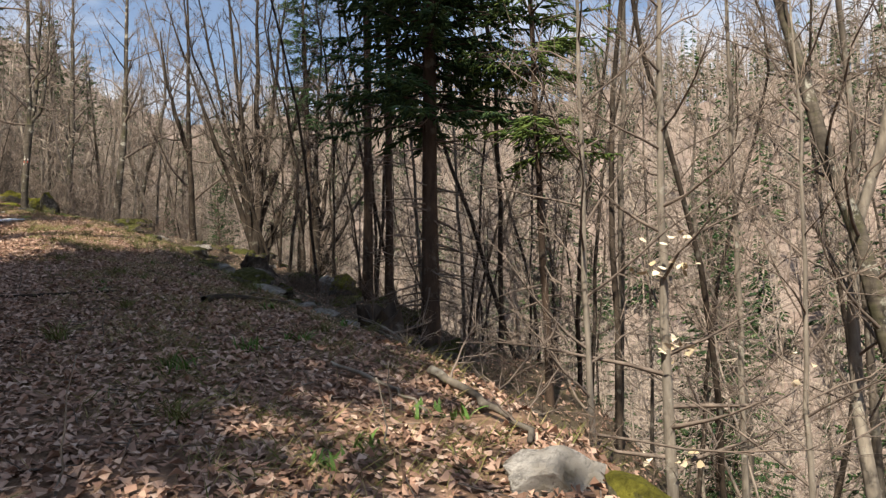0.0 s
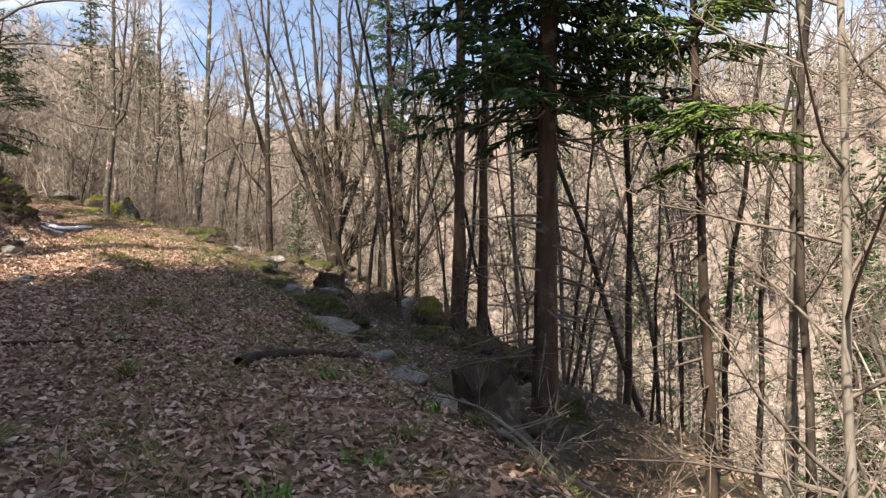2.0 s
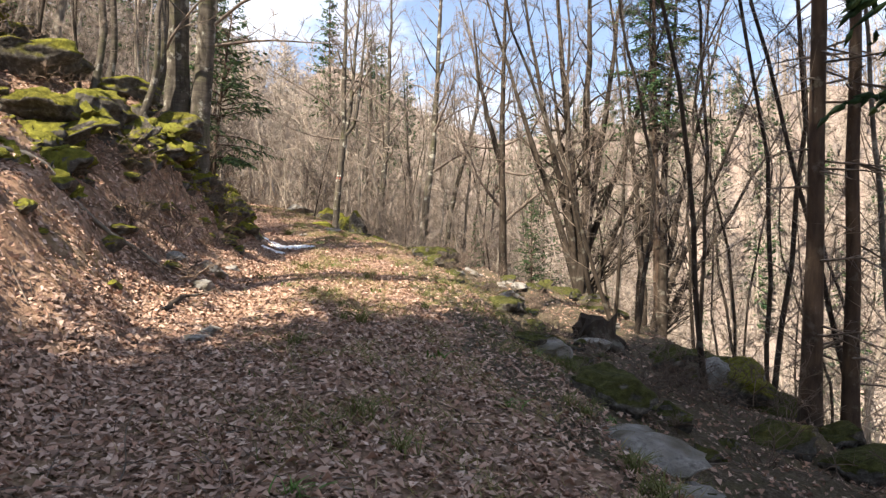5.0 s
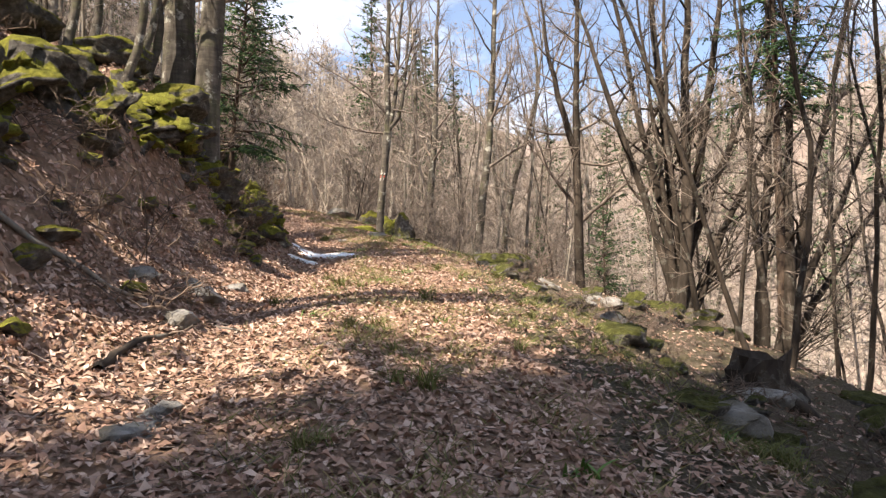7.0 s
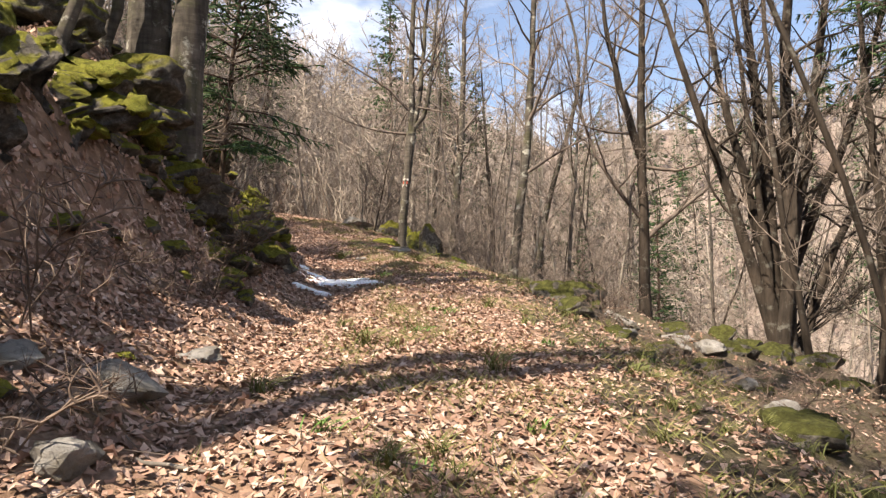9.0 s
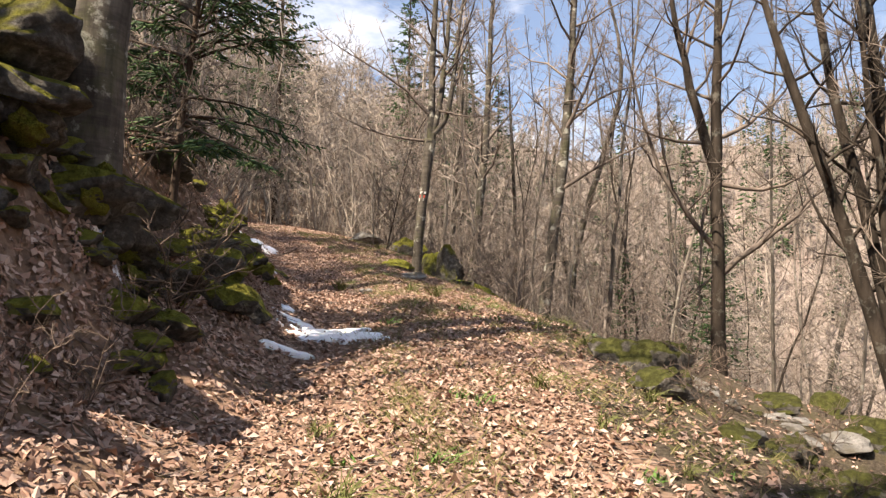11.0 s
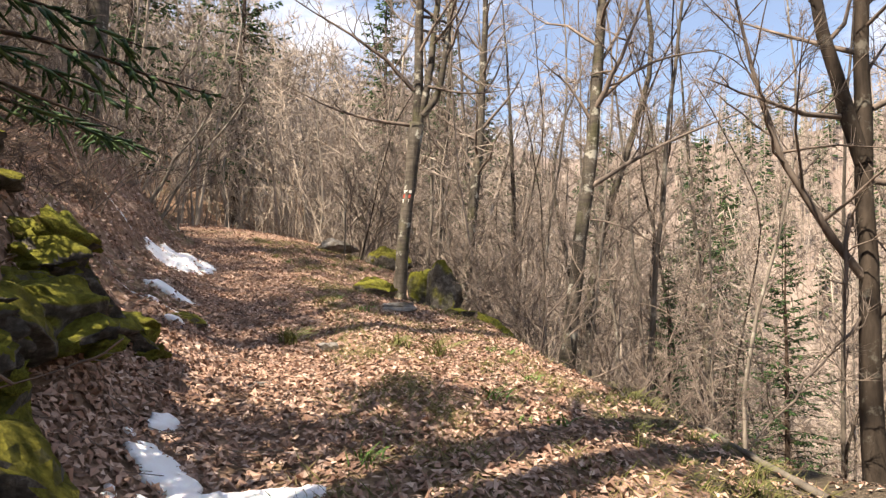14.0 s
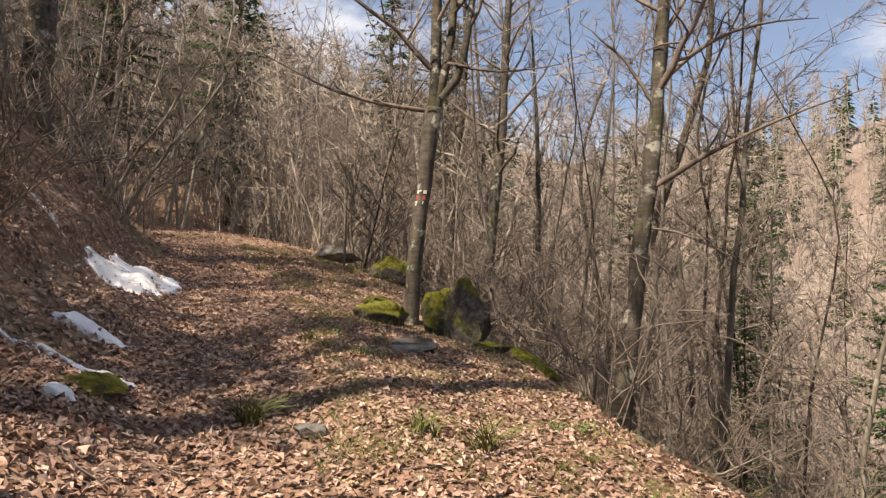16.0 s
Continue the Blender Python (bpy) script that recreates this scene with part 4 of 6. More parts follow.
# ---- thicket and far woods ----
def thicket():
    rng = np.random.default_rng(8)
    g = Geo()
    for _ in range(1500):
        x, y = from_road(rng.uniform(36, 74), rng.uniform(-24, 30))
        s, u = road_place(x, y)
        if abs(u) < 2.6 and s < 52:
            continue
        z, h = float(ground_z(x, y)), rng.uniform(2.0, 6.5)
        p = bent(rng, (x, y, z - 0.05), (rng.normal() * 0.25, rng.normal() * 0.25, 1), h, 4, 0.10, 0.02)
        g.tube(p, np.linspace(0.012 + 0.004 * h, 0.004, 5), 3)
        m = 16
        w = rng.uniform(0.8, 3.95, m)
        c = w.astype(int)
        b = p[c] + (p[c + 1] - p[c]) * (w - c)[:, None]
        d = rng.normal(size=(m, 3)) * 0.6 + np.array((0, 0, 0.7))
        g.spikes(b, b + d * rng.uniform(0.3, 0.9, (m, 1)), 0.009)
    tagged(part("undergrowth", g, SUNLIT_TWIG), "thicket of bare saplings coloured sunlit-pale at the road's end", "undergrowth", kind="stuff")
thicket()
def mid_woods():
    """Crowns of fine twigs behind the first trees, too many to count."""
    rng = np.random.default_rng(10)
    g = Geo()
    n = 0
    while n < 1350:
        x, y = rng.uniform(-75, 40), rng.uniform(8, 95)
        s, u = road_place(x, y)
        if not ((s > 46 and -30 < u < 30 and (abs(u) > 3 or s > 60)) or (13 < u < 42) or (s > 36 and 4.5 < u < 14)):
            continue
        n += 1
        if 13 < u < 42 and s < 34 and n % 5 > 1:
            continue
        z, h = float(ground_z(x, y)), rng.uniform(7, 14)
        p = bent(rng, (x, y, z - 0.3), (rng.normal() * 0.16, rng.normal() * 0.16, 1), h, 4, 0.11, 0.02)
        g.tube(p, np.linspace(rng.uniform(0.03, 0.09), 0.012, 5), 4)
        m = 26
        w = rng.uniform(0.5, 3.98, m)
        c = w.astype(int)
        b = p[c] + (p[c + 1] - p[c]) * (w - c)[:, None]
        d = rng.normal(size=(m, 3)) * np.array((0.85, 0.85, 0.3)) + np.array((0, 0, 0.5))
        t = b + d * rng.uniform(0.7, 2.0, (m, 1))
        g.spikes(b, t, 0.02)
        q = np.repeat(b, 8, 0) + np.repeat(t - b, 8, 0) * rng.uniform(0.2, 0.98, (8 * m, 1))
        g.blades(q, q + rng.normal(size=(8 * m, 3)) * 0.45 + np.array((0, 0, 0.3)), 0.009 + 0.0003 * math.hypot(x + 10, y - 17))
    tagged(part("wood_beyond", g, SUNLIT_TWIG), "fine leafless crowns of the wood beyond the road", "woods", kind="stuff")
mid_woods()
def far_woods():
    rng = np.random.default_rng(9)
    g, e = Geo(), Geo()
    n = 0
    while n < 2600:
        x, y = rng.uniform(-120, 90), rng.uniform(-30, 190)
        s, u = road_place(x, y)
        if not (u > 38 or (s > 72 and abs(u) < 90) or (u < -32 and s > 10)) or math.hypot(x + 6, y - 12) > 185:
            continue
        n += 1
        z, h = float(ground_z(x, y)), rng.uniform(10, 17)
        if rng.random() < 0.2:
            g.tube([(x, y, z - 0.5), (x, y, z + h)], [0.2, 0.03], 4)
            m = 70
            k = rng.random(m) ** 0.8
            az = rng.uniform(0, 6.28, m)
            b = np.stack([np.full(m, x), np.full(m, y), z + h * (0.15 + 0.85 * k)], -1)
            ln = (2.6 * (1 - k) + 0.3)[:, None]
            e.spikes(b, b + np.stack([np.cos(az), np.sin(az), np.full(m, -0.35)], -1) * ln, 0.26 * (1.1 - k) + 0.06, 1)
        else:
            p = bent(rng, (x, y, z - 0.5), (rng.normal() * 0.05, rng.normal() * 0.05, 1), h, 3, 0.04, 0.02)
            g.tube(p, [0.15, 0.12, 0.08, 0.02], 4)
            m = 34
            w = rng.uniform(0.9, 2.98, m)
            c = w.astype(int)
            b = p[c] + (p[c + 1] - p[c]) * (w - c)[:, None]
            d = rng.normal(size=(m, 3)) * np.array((0.8, 0.8, 0.3)) + np.array((0, 0, 0.8))
            t = b + d * rng.uniform(0.8, 2.4, (m, 1))
            g.spikes(b, t, 0.045)
            q = np.repeat(b * 0.45 + t * 0.55, 3, 0)
            g.blades(q, q + rng.normal(size=(3 * m, 3)) * 0.8 + np.array((0, 0, 0.5)), 0.05)
    n = 16000
    x, y = rng.uniform(-110, 95, n), rng.uniform(-40, 185, n)
    s, u = road_place(x, y)
    ok = (u > 30) | ((s > 66) & (np.abs(u) < 70))
    b = np.stack([x, y, ground_z(x, y) - 0.1], -1)[ok]
    g.spikes(b, b + rng.normal(size=b.shape) * 0.5 + np.array((0, 0, 1)) * rng.uniform(1.5, 5.0, (len(b), 1)), rng.uniform(0.04, 0.10, len(b)))
    tagged(part("far_deciduous_wood", g, SUNLIT_TWIG), "leafless woods on the far hillside", "woods", kind="stuff")
    tagged(part("far_spruce_wood", e, NEEDLE), "dark spruces scattered through the far woods", "woods", kind="stuff")
far_woods()

# ---- rocks ----
def rock_mesh(seed, sx, sy, sz, mat, sub=4, angular=0.5):
    """A broken block: a sphere cut by planes, with ledges, hollows and grain."""
    rng = np.random.default_rng(seed)
    bm = bmesh.new()
    bmesh.ops.create_icosphere(bm, subdivisions=sub, radius=1.0)
    off = Vector(rng.uniform(-50, 50, 3))
    cuts = []
    for _ in range(11):
        w = rng.normal(size=3)
        cuts.append((Vector(w / np.linalg.norm(w)), rng.uniform(0.42, 0.8)))
    for v in bm.verts:
        c = v.co.copy()
        for w, d in cuts:
            over = c.dot(w) - d
            if over > 0:
                c -= w * over * 0.92
        c *= 1.25 * (1 + 0.24 * noise.noise(c * 1.5 + off) + 0.16 * noise.noise(c * 3.3 + off) + 0.09 * noise.noise(c * 7 + off) + 0.05 * noise.noise(c * 15 + off))
        ledge = c.z * 3.2 + noise.noise(c * 1.1 + off)
        c.z += 0.06 * (round(ledge) - ledge)
        v.co = Vector((c.x * sx, c.y * sy, c.z * sz))
    me = bpy.data.meshes.new("rock")
    bm.to_mesh(me)
    bm.free()
    me.polygons.foreach_set("use_smooth", np.full(len(me.polygons), sub > 3))
    me.materials.append(mat)
    return me
def rock(x, y, size, label, flat=0.7, mat=None, seed=0, up=0.25, stretch=1.2, turn=None, name="boulder", group="", sub=4):
    """A rock bedded in the ground: size is its half breadth; up: how far its middle lies above the ground, in its own half heights."""
    me = rock_mesh(seed, size * stretch, size, size * flat, mat or ROCK, sub if size > 0.3 else 3)
    ob = new(name, me)
    ob.matrix_basis = pose(x, y, stand(x, y) + size * flat * up, seed * 7 % 13 - 6, seed * 5 % 11 - 5, seed * 47 % 360 if turn is None else turn)
    return tagged(ob, label, "rock", group)
def outcrop(s0, s1, face, height, seed, label):
    """A broken limestone face along the bank: blocks parted by deep cracks, a jutting brow and a top that runs back into the slope."""
    ns, nv = int((s1 - s0) / 0.045), 76
    sa = np.linspace(s0, s1, ns)
    mid = np.stack([np.interp(sa, ALONG, ROAD[:, 0]), np.interp(sa, ALONG, ROAD[:, 1])], -1)
    way = np.stack([np.gradient(mid[:, 0]), np.gradient(mid[:, 1])], -1)
    for _ in range(30):
        way[1:-1] = 0.25 * way[:-2] + 0.5 * way[1:-1] + 0.25 * way[2:]
    way /= np.linalg.norm(way, axis=1)[:, None]
    out = np.stack([way[:, 1], -way[:, 0]], -1)
    ends = smooth(s0, s0 + 0.9, sa) * smooth(s1, s1 - 1.2, sa)
    uf = np.interp(sa, *face) + 0.16 * np.sin(sa * 2.3 + seed) + 0.1 * np.sin(sa * 5.1)
    hf = (np.interp(sa, *height) + 0.16 * np.sin(sa * 3.1 + 1) + 0.1 * np.sin(sa * 6.7)) * (0.15 + 0.85 * ends)
    base = mid + out * uf[:, None]
    zb = ground_z(base[:, 0], base[:, 1]) - 0.25
    verts = np.zeros((nv, ns, 3))
    for i, v in enumerate(np.linspace(0, 1, nv)):
        up = min(v / 0.66, 1.0)
        back = max(v - 0.66, 0) / 0.34
        jut = 0.22 * math.sin(up * 2.6 + 0.4) * up - 0.12 * math.sin(up * 6.28)
        p = base + out * (jut * ends - 1.5 * back - 0.25 * up)[:, None]
        z = zb + (hf + 0.25) * up - 0.5 * back ** 2
        verts[i] = np.concatenate([p, z[:, None]], 1)
    off = Vector((seed, seed * 0.7, 0))
    for i in range(nv):
        for j in range(ns):
            p = Vector(verts[i, j]) + off
            q = Vector((p.x * 1.75, p.y * 1.75, p.z * 2.7)) + noise.noise_vector(p * 1.3) * 0.35
            d, cells = noise.voronoi(q)
            q2 = Vector((p.x * 3.1, p.y * 3.1, p.z * 4.4))
            d2, _ = noise.voronoi(q2)
            push = 0.26 * min(1.0, (d[1] - d[0]) * 4.0) + 0.30 * noise.cell(cells[0] * 7.3) + 0.11 * min(1.0, (d2[1] - d2[0]) * 4.0) + 0.08 * noise.noise(p * 6.0) + 0.05 * noise.noise(p * 14.0) - 0.34
            lift = 0.16 * noise.cell(cells[0] * 3.1) + 0.06 * noise.noise(p * 5.0) + 0.03 * noise.noise(p * 13.0)
            push *= 0.35 + 0.65 * ends[j]
            verts[i, j, :2] += out[j] * push
            verts[i, j, 2] += lift
    a, b = np.meshgrid(np.arange(nv - 1), np.arange(ns - 1), indexing="ij")
    quads = np.stack([a * ns + b, a * ns + b + 1, (a + 1) * ns + b + 1, (a + 1) * ns + b], -1).reshape(-1, 4)
    o = verts[0, ns // 2].copy()
    g = Geo()
    g.add(verts.reshape(-1, 3) - o, quads)
    ob = part("rock_outcrop", g, CLIFF, flat=False)
    ob.location = o
    # moss cushions where the rock lies flat enough to hold them
    rng = np.random.default_rng(int(seed * 10))
    du, dv = np.gradient(verts, axis=1), np.gradient(verts, axis=0)
    nrm = np.cross(du, dv)
    nrm *= np.sign(nrm[..., 2:3]) / (np.linalg.norm(nrm, axis=2)[..., None] + 1e-9)
    flatish = [(i, j) for i in range(8, nv - 10) for j in range(6, ns - 6) if nrm[i, j, 2] > 0.62]
    for n in rng.choice(len(flatish), min(90, len(flatish)), replace=False):
        i, j = flatish[n]
        m = part("moss_cushion", CUSHIONS[n % len(CUSHIONS)], None, ob)
        k = rng.uniform(0.3, 0.85)
        turn = Vector(nrm[i, j]).to_track_quat("Z", "Y").to_matrix().to_4x4()
        m.matrix_basis = Matrix.Translation(Vector(verts[i, j] - o)) @ turn @ Matrix.Rotation(rng.uniform(0, 6.28), 4, "Z") @ Matrix.Diagonal((k, k * rng.uniform(0.6, 1.0), k * 0.8, 1))
    return tagged(ob, label, "rock")
def moss_material():
    m, n, l, b = material("bright_cushion_moss")
    fine, mid = noise_node(n, l, 60, 6, 0.7), noise_node(n, l, 7, 5, 0.65)
    col = ramp(n, l, fine.outputs["Fac"], [(0.3, (0.04, 0.048, 0.01)), (0.5, (0.16, 0.165, 0.028)), (0.75, (0.33, 0.33, 0.06))]).outputs["Color"]
    brown = ramp(n, l, mid.outputs["Fac"], [(0.5, (0, 0, 0)), (0.66, (0.7, 0.7, 0.7))]).outputs["Color"]
    l.new(blend(n, l, brown, col, (0.12, 0.09, 0.035)), b.inputs["Base Color"])
    b.inputs["Roughness"].default_value, b.inputs["Specular IOR Level"].default_value = 0.95, 0.1
    relief(n, l, b, fine.outputs["Fac"], 1.0, 0.03)
    return m
def cushion(seed):
    """A low uneven pad of moss with a ragged rim."""
    bm = bmesh.new()
    bmesh.ops.create_icosphere(bm, subdivisions=3, radius=0.16)
    off = Vector((seed * 3.1, seed, 0))
    for v in bm.verts:
        c = v.co.copy()
        c *= 1 + 0.7 * noise.noise(c * 9 + off) + 0.4 * noise.noise(c * 22 + off) + 0.2 * noise.noise(c * 50 + off)
        v.co = Vector((c.x * 1.3, c.y, c.z * 0.6))
    me = bpy.data.meshes.new("moss_cushion")
    bm.to_mesh(me)
    bm.free()
    me.polygons.foreach_set("use_smooth", np.full(len(me.polygons), True))
    me.materials.append(MOSS)
    return me
MOSS = moss_material()
CUSHIONS = [cushion(k) for k in range(5)]
outcrop(14.6, 22.4, ([14, 16, 18, 20, 22.6], [-3.35, -3.05, -2.75, -2.35, -2.1]), ([14, 16, 18, 19.5, 21, 22.6], [0.45, 0.55, 0.75, 1.15, 0.65, 0.35]), 3.7, "cracked grey limestone outcrop under moss below the old beech")
outcrop(13.0, 19.5, ([13, 16, 19.5], [-5.4, -5.2, -4.9]), ([13, 16, 18, 19.5], [0.8, 1.0, 0.8, 0.5]), 9.1, "upper limestone ledge deep in moss on the bank")
outcrop(22.0, 26.3, ([22, 24, 26.5], [-2.2, -2.15, -2.3]), ([22, 24, 26.5], [0.5, 0.5, 0.25]), 5.3, "low mossy limestone ledge along the road's bank")
BANK = "grey limestone boulder under bright green moss in the bank"
for i, (x, y, r, f, up) in enumerate(((-11.45, 13.5, 0.55, 0.75, 0.3), (-11.45, 14.55, 0.26, 0.7, 0.2), (-11.65, 15.1, 0.24, 0.7, 0.2), (-12.3, 14.3, 0.65, 0.8, 0.4), (-13.3, 13.6, 0.95, 0.8, 0.4), (-12.6, 15.1, 0.6, 0.7, 0.5), (-12.35, 15.75, 0.85, 0.62, 0.75),
        (-11.85, 15.65, 0.26, 0.8, 0.1), (-12.1, 16.35, 0.42, 0.8, 0.35), (-11.3, 16.25, 0.26, 0.6, 0.4), (-10.35, 13.2, 0.2, 0.7, 0.25), (-10.6, 14.0, 0.2, 0.7, 0.3), (-12.7, 17.0, 0.5, 0.7, 0.3), (-13.9, 19.3, 0.6, 0.65, 0.3), (-13.55, 18.75, 0.55, 0.8, 0.25),
        (-13.0, 18.35, 0.45, 0.8, 0.15), (-12.55, 18.3, 0.42, 0.85, 0.3), (-11.6, 16.75, 0.38, 0.6, 0.45), (-11.1, 16.25, 0.2, 0.8, 0.4), (-12.35, 17.85, 0.36, 0.9, 0.35), (-14.1, 18.3, 0.5, 0.6, 0.4), (-14.5, 20.2, 0.5, 0.6, 0.2), (-10.9, 12.2, 0.6, 0.7, 0.3), (-12.0, 12.6, 0.8, 0.8, 0.4), (-15.75, 21.95, 0.45, 0.4, 0.1))):
    rock(x, y, r * 0.62, BANK, f * 0.85, MOSS_ROCK if i % 2 else None, 200 + i, up * 0.7, 1.35, group="mossy boulders in the bank")
pick = np.random.default_rng(78)
for i in range(84):
    x, y = from_road(pick.uniform(13.5, 25.5), -1.7 - 3.0 * pick.random() ** 1.1)
    rock(x, y, pick.uniform(0.07, 0.18), BANK, pick.uniform(0.4, 0.75), MOSS_ROCK if i % 2 else None, 340 + i, pick.uniform(0, 0.4), 1.25, group="mossy boulders in the bank")
for i, (x, y, r, f) in enumerate(((-9.73, 14.5, 0.15, 0.6), (-8.66, 12.93, 0.14, 0.6), (-9.1, 13.45, 0.17, 0.7), (-7.4, 11.7, 0.13, 0.5), (-7.25, 11.35, 0.14, 0.5), (-9.3, 13.0, 0.13, 0.7), (-14.25, 22.58, 0.10, 0.7), (-13.7, 20.9, 0.08, 0.5))):
    rock(x, y, r, "small bare grey stone lying in the leaf litter", f, STONE, 240 + i, 0.0, 1.2, name="stone", group="loose stones")
for i, (x, y, r, f) in enumerate(((-7.75, 20.5, 0.38, 0.6), (-7.15, 19.5, 0.45, 0.6), (-6.75, 18.7, 0.28, 0.7), (-6.2, 18.1, 0.36, 0.55), (-6.9, 21.6, 0.5, 0.6), (-7.5, 19.9, 0.22, 0.7), (-6.8, 19.2, 0.25, 0.7), (-3.1, 13.4, 0.26, 0.6), (-3.5, 14.3, 0.24, 0.6), (-4.2, 15.7, 0.22, 0.6), (-2.2, 11.9, 0.28, 0.8), (-2.7, 12.6, 0.28, 0.6))):
    rock(x, y, r * 0.55, "dark weathered stone with moss on the road's lower edge", f, ROCK_DARK, 260 + i, 0.0, 1.2, name="edge_stone", group="stones along the lower edge")
for i, (x, y, r, f) in enumerate(((-2.1, 9.9, 0.24, 0.6), (-2.65, 10.7, 0.28, 0.5), (-2.9, 11.6, 0.26, 0.6), (-1.75, 9.3, 0.2, 0.5), (-2.6, 11.2, 0.16, 0.9), (-2.75, 9.75, 0.16, 0.4), (-2.35, 10.4, 0.18, 0.6), (-3.3, 12.2, 0.2, 0.5), (-1.5, 8.6, 0.22, 0.5), (-1.15, 8.0, 0.18, 0.5))):
    rock(x, y, r * 0.8, "pale grey limestone showing through the litter at the edge", f, STONE, 280 + i, -0.2, 1.3, name="edge_stone", group="stones along the lower edge")
for i in range(22):
    x, y = from_road(pick.uniform(12, 21.5), pick.uniform(2.3, 3.9))
    rock(x, y, pick.uniform(0.08, 0.2), "dark weathered stone with moss on the road's lower edge", pick.uniform(0.5, 0.9), ROCK_DARK, 400 + i, 0.1, 1.25, name="edge_stone", group="stones along the lower edge")
for i, (x, y, r) in enumerate(((-7.0, 23.6, 0.24), (-6.6, 23.2, 0.3), (-6.0, 23.4, 0.26), (-7.3, 24.0, 0.2), (-5.4, 23.6, 0.3))):
    rock(x, y, r, "dark mossy stone under the hazel stools", 0.7, ROCK_DARK, 430 + i, 0.2, 1.3, name="edge_stone", group="stones along the lower edge")
for i in range(26):
    x, y = from_road(pick.uniform(19.5, 24.5), 2.5 + 1.8 * pick.random())
    rock(x, y, pick.uniform(0.06, 0.17), "grey limestone rubble on the road's lower edge", pick.uniform(0.5, 0.8), STONE if i % 2 else ROCK_DARK, 540 + i, pick.uniform(0, 0.3), 1.3, name="edge_stone", group="stones along the lower edge")
for i in range(34):
    x, y = from_road(pick.uniform(8, 25), 2.2 + 4.0 * pick.random())
    rock(x, y, pick.uniform(0.14, 0.34), "mossy limestone block on the dark shoulder below the road", pick.uniform(0.5, 0.8), ROCK_DARK if i % 3 else STONE, 460 + i, pick.uniform(0.05, 0.35), 1.3, name="edge_stone", group="stones along the lower edge")
for i, (x, y, r) in enumerate(((-2.5, 17.0, 0.55), (-2.0, 16.2, 0.42), (-3.2, 18.2, 0.45), (-1.2, 14.6, 0.4), (-0.5, 13.2, 0.38))):
    rock(x, y, r, "low rock hummock under dark moss on the shoulder's brow", 0.6, ROCK if i == 0 else ROCK_DARK, 500 + i, 0.25, 1.5, name="edge_stone", group="stones along the lower edge")
rock(-9.25, 20.95, 0.38, "rounded boulder with dark green moss on the road's edge", 0.8, ROCK_DARK, 301, 0.15, 1.2, 20, sub=4)
rock(-15.95, 28.1, 0.44, "tall mossy limestone boulder beside the marked beech", 1.5, ROCK, 305, 0.4, 1.25, 130, sub=4)
rock(-16.35, 28.2, 0.36, "mossy half of the split boulder", 1.6, MOSS_ROCK, 303, 0.6, 1.1, 80, sub=4)
for i, (x, y, r, f) in enumerate(((-14.75, 27.75, 0.36, 0.8), (-14.35, 28.0, 0.32, 0.9), (-14.0, 28.25, 0.25, 0.9), (-15.15, 27.35, 0.22, 0.6), (-12.9, 28.6, 0.36, 0.7), (-12.2, 27.2, 0.3, 0.7), (-17.3, 27.8, 0.34, 0.6), (-17.9, 28.6, 0.3, 0.6))):
    rock(x, y, r, "mossy stone in the row along the road's edge", f, MOSS_ROCK, 310 + i, 0.3, 1.2, group="stones by the marked beech")
rock(-15.5, 25.75, 0.26, "low flat pale stone half buried in the road's edge", 0.32, STONE, 320, 0.1, 1.5, 60)
rock(-19.8, 31.9, 0.5, "dark boulder at the bend of the road", 0.8, None, 321, 0.4)
rock(-22.6, 33.5, 0.45, "brown block of stone at the bend of the road", 0.7, STONE, 322, 0.5, 1.3)
rock(0.36, 3.58, 0.17, "flat pale limestone boulder breaking through at the edge", 0.7, WHITE_STONE, 327, 0.25, 1.35, 10, sub=4)
rock(0.72, 3.4, 0.17, "low stone with yellow-green moss at the edge", 0.6, None, 324, 0.2, 1.3)

